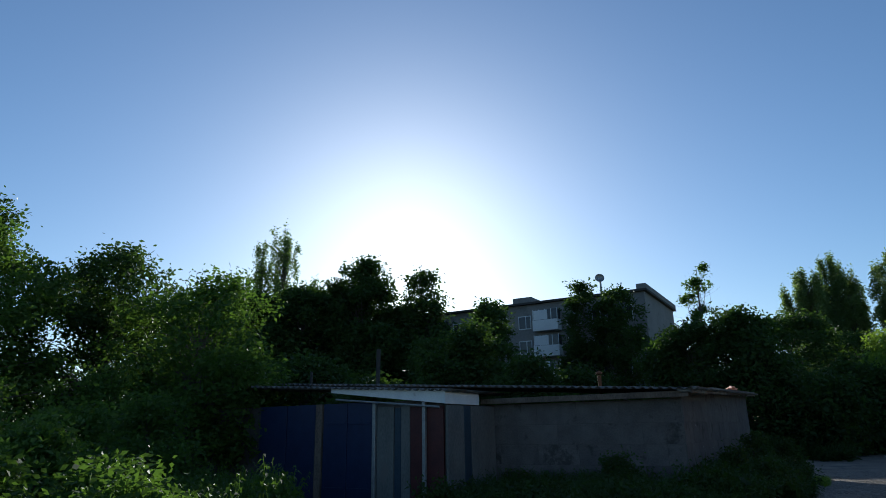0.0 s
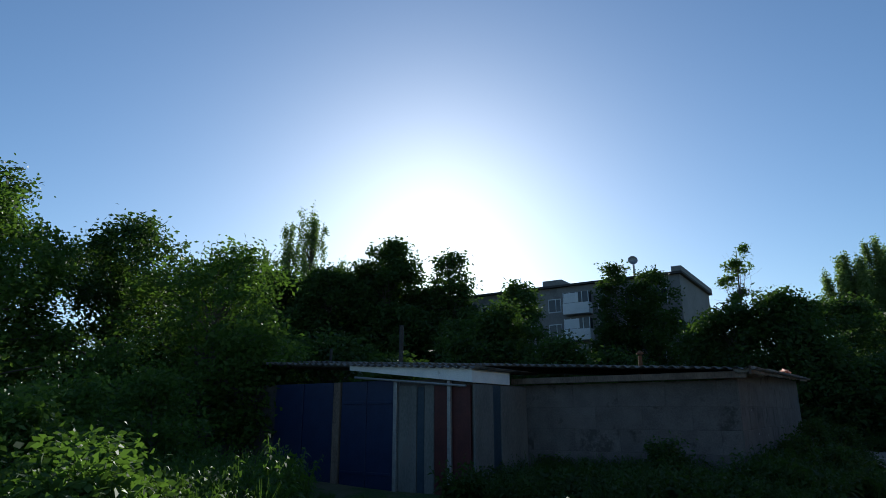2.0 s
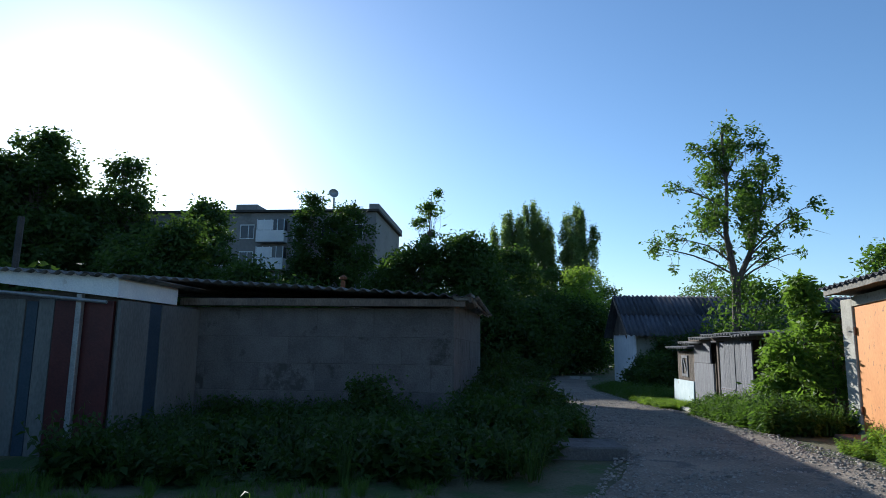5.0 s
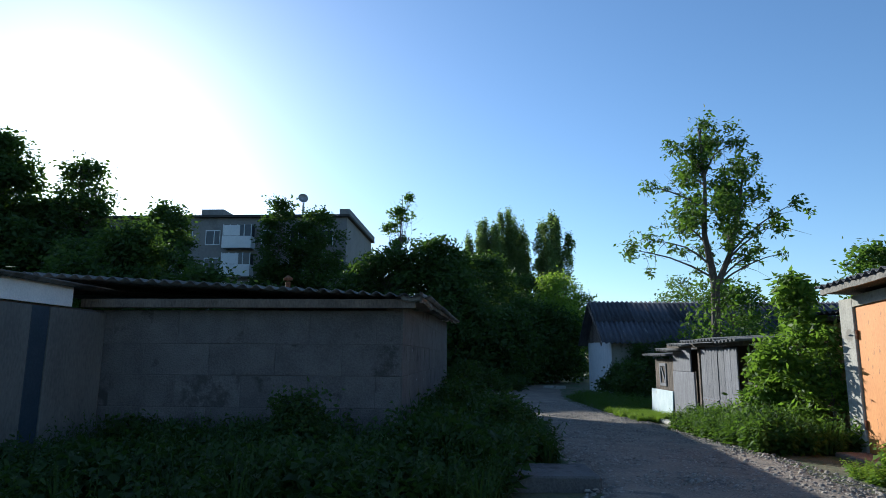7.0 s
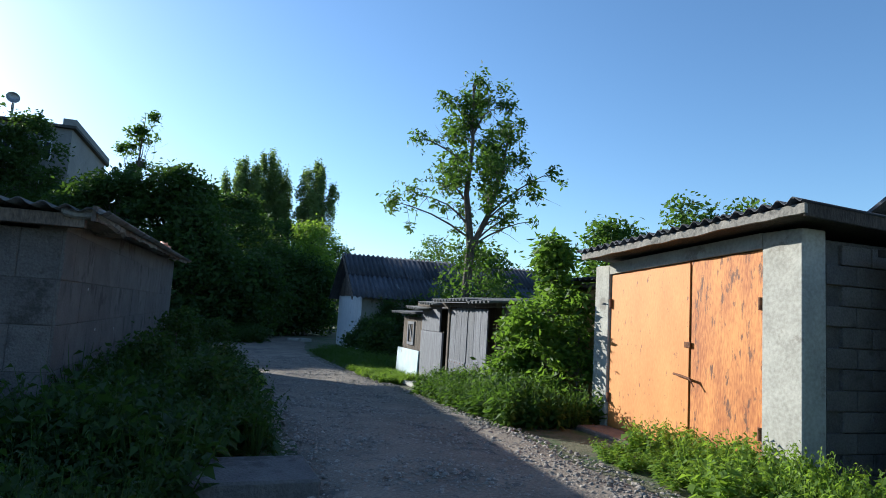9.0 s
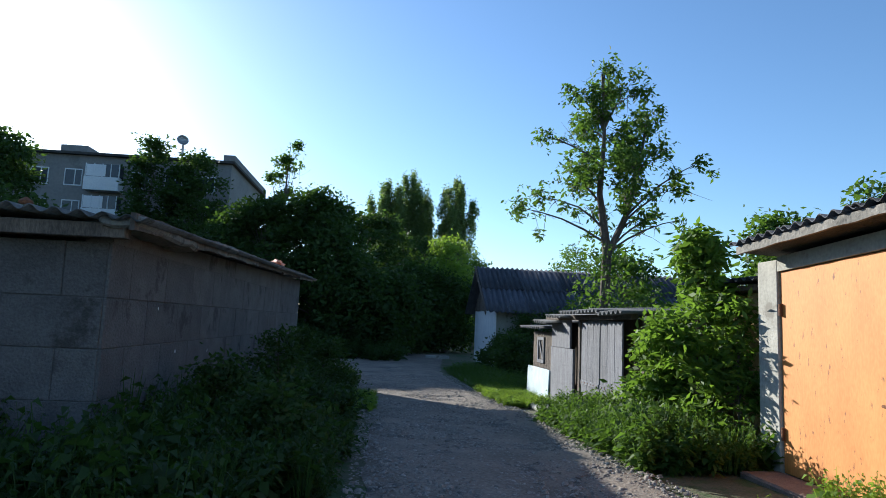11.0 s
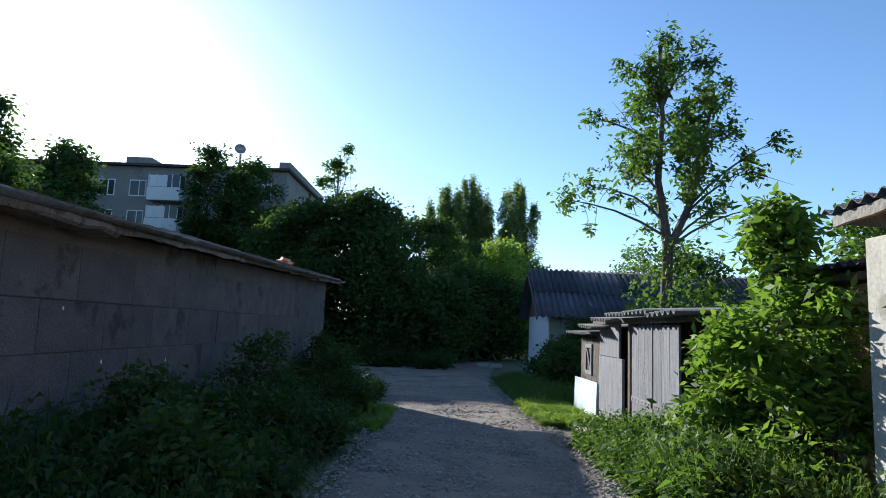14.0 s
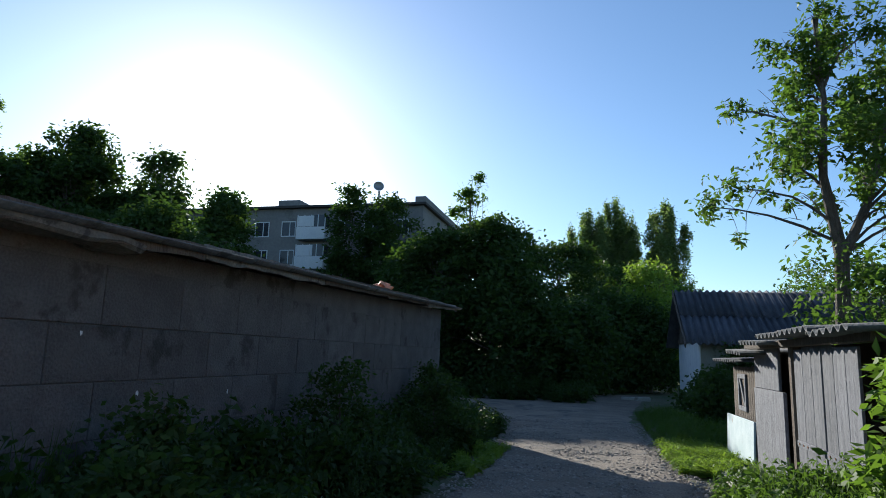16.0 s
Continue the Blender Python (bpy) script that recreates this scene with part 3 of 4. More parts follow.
# ---- orange garage and the lean-to beside it ----
def orange_garage():
    X0, Y0, Y1, D = 6.71, -2.68, 0.86, 5.2
    g = empty("garage", X0, Y0, 0, "rendered concrete garage with orange double gates", "garage")
    P = lambda name, x0, x1, y0, y1, z0, z1, m, bev=0.012, label="", par=None: boxpart(name, x0 - X0, x1 - X0, y0 - Y0, y1 - Y0, z0, z1, m, par or g, bev, label)
    P("pillar", X0, X0 + 0.3, Y0, -2.2, -0.1, 2.44, M_CONC)
    P("pillar", X0, X0 + 0.3, 0.5, Y1, -0.1, 2.26, M_CONC)
    bm = bmesh.new()
    vs = [bm.verts.new((x, y - Y0, z)) for x in (0, 0.3) for y, z in ((-2.2, 2.28), (0.5, 2.13), (0.5, 2.29), (-2.2, 2.44))]
    for f in ((3, 2, 1, 0), (4, 5, 6, 7), (0, 1, 5, 4), (1, 2, 6, 5), (2, 3, 7, 6), (3, 0, 4, 7)):
        bm.faces.new([vs[i] for i in f])
    part("lintel", bm, M_CONC, g)
    P("side_wall", X0 + 0.3, X0 + D, Y0 + 0.04, Y0 + 0.25, -0.1, 2.36, M_MORTAR)
    P("side_wall", X0 + 0.3, X0 + D, Y1 - 0.25, Y1, -0.1, 2.2, M_MORTAR)
    P("back_wall", X0 + D - 0.2, X0 + D, Y0 + 0.25, Y1 - 0.25, -0.1, 2.2, M_MORTAR)
    # gate leaves, each with its own top edge that follows the lintel
    for y0, y1, m, lab in ((-2.19, -1.135, M_ORANGE2, "orange painted steel gate leaf, badly rusted"), (-1.115, 0.49, M_ORANGE, "orange painted steel gate leaf with rust spots")):
        bm = bmesh.new()
        zt = lambda y: 2.27 - (y + 2.2) * 0.055
        vs = [bm.verts.new((x, y - Y0, z)) for x in (0.03, 0.07) for y, z in ((y0, 0.02), (y1, 0.02), (y1, zt(y1)), (y0, zt(y0)))]
        for f in ((3, 2, 1, 0), (4, 5, 6, 7), (0, 1, 5, 4), (1, 2, 6, 5), (2, 3, 7, 6), (3, 0, 4, 7)):
            bm.faces.new([vs[i] for i in f])
        bmesh.ops.bevel(bm, geom=bm.edges[:], offset=0.006, segments=1, affect="EDGES")
        leaf = part("gate_leaf", bm, m, g, lab)
        hy = y0 + 0.02 if y0 < -2 else y1 - 0.02
        for z in (0.35, 1.65):
            tubepart("hinge", [(0.012, hy - Y0, z), (0.012, hy - Y0, z + 0.13)], [0.02, 0.02], M_RUST, leaf)
        if y0 > -2:
            boxpart("cover_strip", 0.014, 0.029, y0 - Y0 - 0.02, y0 - Y0 + 0.03, 0.04, zt(y0) - 0.03, m, leaf, 0.003)
            boxpart("lock_plate", 0.0, 0.013, y0 - Y0 - 0.05, y0 - Y0 + 0.05, 1.2, 1.27, M_RUST, leaf, 0.004)
            tubepart("bolt_handle", [(0.0, y0 - Y0 + 0.22, 0.88), (-0.03, y0 - Y0 + 0.06, 0.87), (-0.035, y0 - Y0 - 0.1, 0.85), (-0.04, y0 - Y0 - 0.17, 0.77)], [0.014, 0.016, 0.016, 0.01], M_RUST, leaf, label="rusty sliding bolt")
    # side blocks
    me = bpy.data.meshes.new("block")
    bm = bmesh.new()
    box(bm, 0.006, 0.394, 0, 0.05, 0.005, 0.195, 0.006)
    bm.to_mesh(me)
    bm.free()
    me.materials.append(M_BLOCK)
    for k in range(12):
        for i in range(6):
            b = new("block", me)
            b.parent = g
            b.location = (0.3 + i * 0.4 + (0.2 if k % 2 else 0), random.uniform(-0.005, 0.005), -0.08 + k * 0.2)
    # roof: front plank, soffit blackened as eaves shade, and corrugated sheets running back
    for i in range(4):
        y0 = Y0 - 0.3 + i * 0.94
        z = 2.62 - (y0 - Y0) * 0.052
        sheet("roof_sheet", 1.0, 5.6, M_OLDSLATE, g, pose(-0.36, (y0 + 0.98) - Y0, z - 0.045, 0, 0, 0) @ pose(0, 0, 0, 0, 0, -90) @ pose(0, 0, 0, -2.2, -3.0, 0), 0.17, 0.027, 0.009, seed=i)
    bm = bmesh.new()
    box(bm, -0.32, -0.28, -0.3, 3.44, -0.085, 0.0)
    bmesh.ops.subdivide_edges(bm, edges=[q for q in bm.edges if q.calc_length() > 1], cuts=40)
    for q in bm.verts:
        q.co += Vector((noise.noise((q.co.y * 6, q.co.z * 9, 1)) * 0.012, 0, noise.noise((q.co.y * 3.5, q.co.z * 4, 7)) * 0.018))
    e = part("eaves_board", bm, M_VERGE, g, "worn pale eaves board with crumbling mortar")
    e.matrix_local = pose(0, 0, 2.585, -2.95, 0, 0)
    s = boxpart("soffit", -0.28, 5.0, -0.26, 3.42, -0.04, -0.015, M_FELT_SHADE, g, 0.0)
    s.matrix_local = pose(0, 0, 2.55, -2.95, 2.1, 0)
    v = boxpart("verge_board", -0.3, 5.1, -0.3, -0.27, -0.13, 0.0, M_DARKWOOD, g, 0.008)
    v.matrix_local = pose(0, 0, 2.6, 0, 2.1, 0)
    boxpart("threshold", -0.45, 0.0, 0.9, 3.2, -0.1, 0.03, mat("brick_rubble", (0.18, 0.125, 0.095), (0.28, 0.2, 0.15), 6, 0.95, 0.4), g, 0.02)


orange_garage()


def lean_to():
    g = empty("lean_to", 7.75, -4.75, 0, "dark open lean-to with a tattered roof and junk", "shed")
    # walls in near-black: the shade of the interior is put into their colour
    boxpart("back_wall", 3.2, 3.4, -6, 2.0, -0.1, 2.3, M_FELT_SHADE, g)
    boxpart("inner_wall", 0.2, 3.2, 1.9, 2.0, -0.1, 2.2, M_FELT_SHADE, g)
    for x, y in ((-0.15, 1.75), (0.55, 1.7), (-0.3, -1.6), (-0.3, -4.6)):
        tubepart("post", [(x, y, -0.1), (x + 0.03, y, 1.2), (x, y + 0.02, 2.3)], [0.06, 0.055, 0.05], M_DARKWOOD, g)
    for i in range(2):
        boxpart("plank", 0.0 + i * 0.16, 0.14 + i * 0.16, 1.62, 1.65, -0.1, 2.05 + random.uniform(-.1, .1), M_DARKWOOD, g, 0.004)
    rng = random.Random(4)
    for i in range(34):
        b = boxpart("felt_scrap", -0.3, 0.3, -0.25, 0.25, 0, 0.018, M_FELT_SHADE, g, 0.004)
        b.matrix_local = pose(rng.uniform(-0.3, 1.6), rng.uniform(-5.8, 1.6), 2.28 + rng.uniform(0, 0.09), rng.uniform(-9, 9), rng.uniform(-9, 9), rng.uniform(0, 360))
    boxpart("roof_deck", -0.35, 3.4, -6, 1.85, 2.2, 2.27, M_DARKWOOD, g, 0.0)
    for i, (x, y, l, a, r) in enumerate(((0.48, 1.35, 1.3, 26, 75), (0.62, 1.45, 1.0, -32, 80), (0.8, 1.3, 1.2, 20, 110), (0.3, 1.4, 0.8, 48, 60))):
        p = boxpart("leaning_board", -0.06, 0.06, -0.015, 0.015, 0, l, M_OLDWOOD, g, 0.004)
        p.matrix_local = pose(x, y, 0.02, a, 0, r)


lean_to()


def junk():
    rng = random.Random(8)
    bm = bmesh.new()
    bmesh.ops.create_icosphere(bm, subdivisions=2, radius=1)
    for v in bm.verts:
        k = 1 + 0.35 * noise.noise(v.co * 1.6)
        v.co = Vector((v.co.x * 0.17 * k, v.co.y * 0.12 * k, max(-0.04, v.co.z * 0.09 * k)))
    stone = part("stone", bm, M_CONC)
    stone.matrix_world = pose(8.0, -3.55, 0.34, 0, 0, 25)
    crate = boxpart("crate", -0.4, 0.4, -0.22, 0.22, 0, 0.3, M_DARKWOOD, None, 0.015)
    crate.matrix_world = pose(8.05, -3.6, 0.0, 0, 0, 12)
    tagged(crate, "low dark wooden crate under the lean-to edge", "crate")
    tagged(stone, "pale lump of stone lying on a crate", "stone")
    wire = tubepart("wire", [(8.35, -3.7, 0.02), (8.3, -3.5, 0.3), (8.2, -3.3, 0.55), (8.22, -3.2, 0.8)], [0.008, 0.008, 0.008, 0.006], M_STEEL, None, 6)
    tagged(wire, "bent pale wire rising from the scrap", "wire")
    for i in range(7):
        bm = bmesh.new()
        box(bm, -0.3, 0.3, -0.2, 0.2, 0, 0.35, 0.02)
        for v in bm.verts:
            v.co += Vector((rng.uniform(-.05, .05), rng.uniform(-.05, .05), rng.uniform(0, .04) if v.co.z > .1 else 0))
        ob = part("scrap_box", bm, M_DARKWOOD if i % 2 else M_RUST)
        ob.matrix_world = pose(rng.uniform(8.1, 9.8), rng.uniform(-7.5, -3.6), 0, 0, 0, rng.uniform(0, 360))
        tagged(ob, "dark battered scrap box in the lean-to", "scrap", "scrap in the lean-to")


junk()


def gable_building():
    g = empty("outbuilding", 16, -4.5, 0, "cream rendered building with a steep gable and bare rafters", "building")
    bm = bmesh.new()
    prof = [(-8, 0), (8.2, 0), (8.2, 4.0), (0.0, 9.2), (-8, 4.0)]
    a = [bm.verts.new((0, y, z)) for y, z in prof]
    b = [bm.verts.new((9, y, z)) for y, z in prof]
    bm.faces.new(list(reversed(a)))
    bm.faces.new(b)
    for i in range(5):
        bm.faces.new((a[i], a[(i + 1) % 5], b[(i + 1) % 5], b[i]))
    part("wall", bm, M_RENDER, g)
    sl = math.degrees(math.atan2(5.2, 8.2))
    for s in (1, -1):
        r = boxpart("roof", -0.45, 9.3, -0.3, 10.4, 0.02, 0.1, M_OLDSLATE, g, 0.0)
        r.matrix_local = pose(0, 0, 9.3, -sl, 0, 0) if s > 0 else pose(8.4, 0, 9.3, -sl, 0, 180)
    for i in range(16):
        d = 0.5 + i * 0.62
        t = boxpart("rafter_end", -0.42, 0.0, -0.04, 0.04, -0.1, 0.0, M_OLDWOOD if i % 3 else M_GREYBOARD, g, 0.004)
        t.matrix_local = pose(0, d * math.cos(radians(sl)), 9.28 - d * math.sin(radians(sl)), -sl, 0, 0)


gable_building()


# ---- plank sheds ----
def sheds():
    X, Y, Z, S = 6.38, 3.66, -0.2, Matrix.Scale(1.15, 4)
    g = empty("shed", X, Y, 0, "low plank shed with grey double doors and slate roof", "shed")
    g.matrix_world = pose(X, Y, Z) @ S
    boxpart("wall", 0.35, 0.45, -0.2, 4.1, -0.05, 1.6, M_OLDWOOD, g)
    boxpart("side_wall", 0.06, 3.0, 4.05, 4.12, -0.05, 1.55, M_OLDWOOD, g)
    boxpart("side_wall", 0.06, 3.0, -0.25, -0.18, -0.05, 1.65, M_OLDWOOD, g)
    boxpart("back_wall", 2.95, 3.05, -0.2, 4.1, -0.05, 1.8, M_OLDWOOD, g)
    for n, (a, b) in enumerate(((0.36, 1.26), (1.30, 2.20))):
        d = empty("door", 0, 0, 0)
        d.parent = g
        d["label"] = "weathered pale grey plank door"
        w = (b - a) / 3
        for i in range(3):
            boxpart("plank", 0.0, 0.025, a + i * w + 0.003, a + (i + 1) * w - 0.003, 0.0 + random.uniform(0, .03), 1.56 + random.uniform(-.02, .02), M_GREYBOARD, d, 0.004)
        boxpart("rail", -0.015, -0.001, a + 0.02, b - 0.02, 0.5, 0.57, M_GREYBOARD, d, 0.003)
        for k in range(6):
            boxpart("bolt", -0.022, -0.0155, a + 0.08 + k * 0.14, a + 0.1 + k * 0.14, 0.525, 0.545, M_RUST, d, 0.0)
    boxpart("post", -0.02, 0.1, 2.23, 2.33, -0.05, 1.6, M_OLDWOOD, g)
    # near-black block added in the gap to stand for its shade
    boxpart("gap_shade", 0.12, 0.3, 2.34, 2.75, -0.05, 1.6, M_FELT_SHADE, g)
    boxpart("board", -0.02, 0.02, 2.62, 4.08, -0.02, 1.05, M_GREYBOARD, g, label="large grey board patch")
    boxpart("board", -0.005, 0.03, 2.85, 4.08, 1.055, 1.58, M_GREYBOARD, g)
    for i in range(5):
        sheet("roof_sheet", 1.02, 3.9, M_SLATE, g, pose(-0.32, -0.35 + (i + 1) * 0.95, 1.7 - 0.012 * (i - 1.5) ** 2 * 2, 0, 0, -90) @ pose(0, 0, 0, 3, 0.9 * (i - 1.5), 0), 0.17, 0.026, 0.009, seed=i)
    boxpart("beam", -0.1, 0.0, -0.2, 4.2, 1.57, 1.65, M_OLDWOOD, g)
    # low end part with a hatch and a pale panel
    h = empty("shed", X, 8.43, Z, "low plank shed end with a hatch", "shed")
    h.matrix_world = pose(X, 8.43, Z - 0.06) @ S
    n = 12
    for i in range(n):
        a = i * 1.55 / n
        boxpart("plank", 0.02, 0.05, a + 0.004, a + 1.55 / n - 0.004, -0.05, 1.38 + random.uniform(-.02, .02), M_OLDWOOD, h, 0.004)
    boxpart("side_wall", 0.06, 2.4, 1.5, 1.56, -0.05, 1.36, M_OLDWOOD, h)
    hatch = empty("hatch", 0, 0, 0)
    hatch.parent = h
    for q in ((0.55, 1.1, 0.72, 0.79), (0.55, 1.1, 1.2, 1.27), (0.55, 0.63, 0.79, 1.2), (1.02, 1.1, 0.79, 1.2)):
        boxpart("frame", -0.01, 0.018, *q, M_GREYBOARD, hatch, 0.004)
    br = boxpart("brace", -0.008, 0.015, -0.03, 0.03, 0, 0.5, M_GREYBOARD, hatch, 0.004)
    br.matrix_local = pose(0, 0.66, 0.8, -38, 0, 0)
    for i in range(2):
        sheet("roof_sheet", 1.0, 2.6, M_OLDSLATE, h, pose(-0.25, 0.95 + i * 0.85, 1.47 + 0.01 * i, 0, 0, -90) @ pose(0, 0, 0, 3, 0, 0), 0.17, 0.024, 0.009, seed=i + 30)
    p = boxpart("panel", -0.03, 0.0, 0, 1.6, 0, 0.62, M_PALEBLUE, None, 0.006)
    p.matrix_world = pose(X - 0.04, 8.37, Z - 0.05, 0, 2, 2) @ S
    tagged(p, "pale blue painted panel leaning on the shed", "panel")
    s = boxpart("doorstep", -0.6, 0.0, 0, 1.3, 0, 0.09, M_CONC, None, 0.03)
    s.matrix_world = pose(X - 0.06, 6.0, Z - 0.04, 0, 0, 3) @ S
    tagged(s, "broken concrete doorstep before the shed", "step")


sheds()


def clay_wall():
    g = empty("clay_shed", 7.1, 1.05, 0, "old clay shed with a small slate roof", "shed")
    bm = bmesh.new()
    box(bm, 0, 0.25, 0, 1.25, -0.25, 1.95)
    bmesh.ops.subdivide_edges(bm, edges=bm.edges[:], cuts=7, use_grid_fill=True)
    for v in bm.verts:
        v.co += Vector((noise.noise(v.co * 4), noise.noise(v.co * 4 + Vector((5, 1, 0))), noise.noise(v.co * 3))) * 0.04
    part("wall", bm, M_CLAY, g)
    boxpart("roof_beam", -0.15, 0.3, -0.05, 1.3, 1.98, 2.05, M_OLDWOOD, g)
    for i in range(2):
        sheet("roof_sheet", 0.7, 2.4, M_OLDSLATE, g, pose(-0.3, 0.7 + i * 0.62, 2.11, 0, 0, -90) @ pose(0, 0, 0, 4, 0, 0), 0.17, 0.024, seed=i + 50)


clay_wall()


# ---- whitewashed house with the slate roof ----
def house():
    X, Y = 7.4, 21.4
    g = empty("house", X, Y, 0.2, "low whitewashed house with a corrugated slate roof", "house")
    bm = bmesh.new()
    prof = [(0, -0.9), (6.2, -0.9), (6.2, 2.1), (3.1, 4.05), (0, 2.1)]
    a = [bm.verts.new((0, y, z)) for y, z in prof[:3] + prof[4:]]
    b = [bm.verts.new((12, y, z)) for y, z in prof[:3] + prof[4:]]
    bm.faces.new(list(reversed(a)))
    bm.faces.new(b)
    for i in range(4):
        bm.faces.new((a[i], a[(i + 1) % 4], b[(i + 1) % 4], b[i]))
    part("wall", bm, M_WHITE, g)
    # plaster overlay on the side away from the sun, shade put into its colour
    boxpart("front_wall", 0.03, 12, -0.035, -0.004, -0.9, 2.06, M_SHADEWALL, g, 0.0, "unpainted plaster side of the house, shade darkened into its colour")
    n = 16
    for i in range(n):
        y = 6.2 * (i + 0.5) / n
        top = 2.1 + 1.95 * (1 - abs(y - 3.1) / 3.1) - 0.08
        boxpart("gable_board", -0.04, -0.01, y - 0.19, y + 0.19, 1.95 + random.uniform(-.03, .03), max(2.0, top), M_OLDWOOD, g, 0.004)
    sl = math.degrees(math.atan2(1.95, 3.1))
    for i in range(13):
        for j in range(2):
            ln = 2.15
            m = pose(-0.5 + i * 0.98, -0.55, 1.82, sl, 0, 0) @ pose(random.uniform(-.02, .02), j * 2.02, 0.02 * j + random.uniform(0, .012), 0, 0, random.uniform(-.6, .6))
            sheet("roof_sheet", 1.02, ln, M_OLDSLATE, g, m, 0.25, 0.05, 0.009, seed=i * 2 + j, rag=0.01)
    r = boxpart("roof_back", -0.5, 12.4, 0, 4.1, -0.03, 0.0, M_OLDSLATE, g, 0)
    r.matrix_local = pose(11.9, 6.75, 1.82, sl, 0, 180)
    bb = boxpart("barge_board", -0.56, -0.52, -0.05, 4.2, -0.14, 0.03, M_OLDWOOD, g, 0.006)
    bb.matrix_local = pose(0, -0.55, 1.82, sl, 0, 0)


house()


# ---- five-storey apartment block beyond the trees ----
def apartment_block():
    g = empty("apartment_building", -12.6, 54, 0, "grey five-storey panel apartment block", "building")
    boxpart("wall", -62, 0, 0, 15, -0.8, 15.6, M_PANELHOUSE, g, 0.0)
    boxpart("roof", -62.4, 0.35, -0.45, 15.4, 15.62, 15.85, M_FELT_SHADE, g, 0.0)
    for x in (-14.7, -31.7, -45, -58):
        boxpart("stair_head", x - 1.2, x + 1.2, 0.6, 4, 15.86, 16.7, M_PANELHOUSE, g, 0.0)
    boxpart("parapet", -0.7, 0.34, -0.44, 15.3, 15.86, 16.4, M_PANELHOUSE, g, 0.0)
    for s in range(5):
        z = 0.9 + s * 2.95
        for i in range(20):
            x = -2.2 - i * 3.0
            if i % 5 == 3:
                b = boxpart("balcony", x - 1.55, x + 1.55, -1.2, -0.004, z - 0.5, z + 0.75, M_BALCONY, g, 0.02)
                boxpart("glazing", x - 1.45, x + 1.45, -1.1, -0.004, z + 0.76, z + 1.95, M_GLASS, b, 0.0)
                for k in range(5):
                    boxpart("mullion", x - 1.5 + k * 0.74, x - 1.42 + k * 0.74, -1.16, -1.105, z + 0.76, z + 1.98, M_BALCONY, b, 0.0)
                if i % 2:
                    boxpart("blind", x - 1.4, x + 0.3, -1.125, -1.108, z + 0.8, z + 1.9, M_BALCONY, b, 0.0)
            else:
                w = empty("window", 0, 0, 0)
                w.parent = g
                boxpart("pane", x - 0.72, x + 0.72, -0.03, -0.004, z + 0.1, z + 1.5, M_GLASS, w, 0.0)
                for q in ((x - .8, x - .72, z, z + 1.6), (x + .72, x + .8, z, z + 1.6), (x - .72, x + .72, z, z + .1), (x - .72, x + .72, z + 1.5, z + 1.6), (x + .1, x + .18, z + .1, z + 1.5)):
                    boxpart("frame", q[0], q[1], -0.06, -0.004, q[2], q[3], M_BALCONY, w, 0.0)
    d = empty("satellite_dish", -17.6, 55, 15.85, "grey satellite dish on a pole on the roof", "satellite dish")
    tubepart("pole", [(0, 0, 0), (0, 0, 1.6)], [0.12, 0.12], M_STEEL, d)
    bm = bmesh.new()
    bmesh.ops.create_uvsphere(bm, u_segments=20, v_segments=12, radius=1.0)
    bmesh.ops.delete(bm, geom=[v for v in bm.verts if v.co.z > -0.65], context="VERTS")
    bmesh.ops.solidify(bm, geom=bm.faces[:], thickness=0.05)
    for v in bm.verts:
        v.co.z += 0.85
        v.co.x *= 0.75
        v.co.y *= 0.75
    o = part("dish", bm, M_STEEL, d)
    o.matrix_local = pose(0, -0.2, 2.0, 75, 0, 25)


apartment_block()


# ---- small things ----
bm = bmesh.new()
bmesh.ops.create_icosphere(bm, subdivisions=3, radius=1)
for v in bm.verts:
    k = 1 + 0.4 * noise.noise(v.co * 2.2) + 0.15 * noise.noise(v.co * 7)
    v.co = Vector((v.co.x * 0.16 * k, v.co.y * 0.36 * k, max(-0.02, v.co.z * 0.11 * k)))
rag = part("rag", bm, M_BAG)
rag.matrix_world = pose(0.1, 8.0, 2.535, 0, 0, 10)
tagged(rag, "crumpled orange plastic rag on the garage roof", "rag")

slab = boxpart("concrete_slab", -0.95, 0.0, -0.8, 0.0, -0.05, 0.15, M_BLOCK, None, 0.02)
slab.matrix_world = pose(2.33, -1.62, 0, 0, 0, 3)
tagged(slab, "grey concrete slab among weeds beside the lane", "slab")

kerb = boxpart("kerb", 0.0, 1.3, 0.0, 0.22, -0.1, 0.16, M_CONC, None, 0.02)
kerb.matrix_world = pose(4.9, 28.4, -0.47, 0, 0, 6)
tagged(kerb, "short pale concrete kerb at the lane's end", "kerb")

# ---- trees ----
# limbs of the tall ash: reach across, height of the tip, size of its leaf clump
ASH = ((-2.75, 4.9, .40), (-2.1, 5.5, .36), (-1.0, 6.0, .55), (-1.75, 7.1, .3), (-.6, 7.6, .45), (-1.0, 8.6, .3), (.0, 9.4, .32), (.2, 8.8, .5),
       (1.1, 8.6, .3), (1.0, 7.8, .45), (.5, 7.1, .6), (1.45, 6.6, .42), (2.3, 6.2, .22), (1.8, 5.7, .34), (.6, 6.2, .45), (.7, 5.5, .45),
       (1.6, 5.2, .3), (2.1, 5.0, .14), (.95, 4.5, .28), (-.2, 4.9, .35), (-.45, 6.6, .4), (-.35, 8.2, .4))


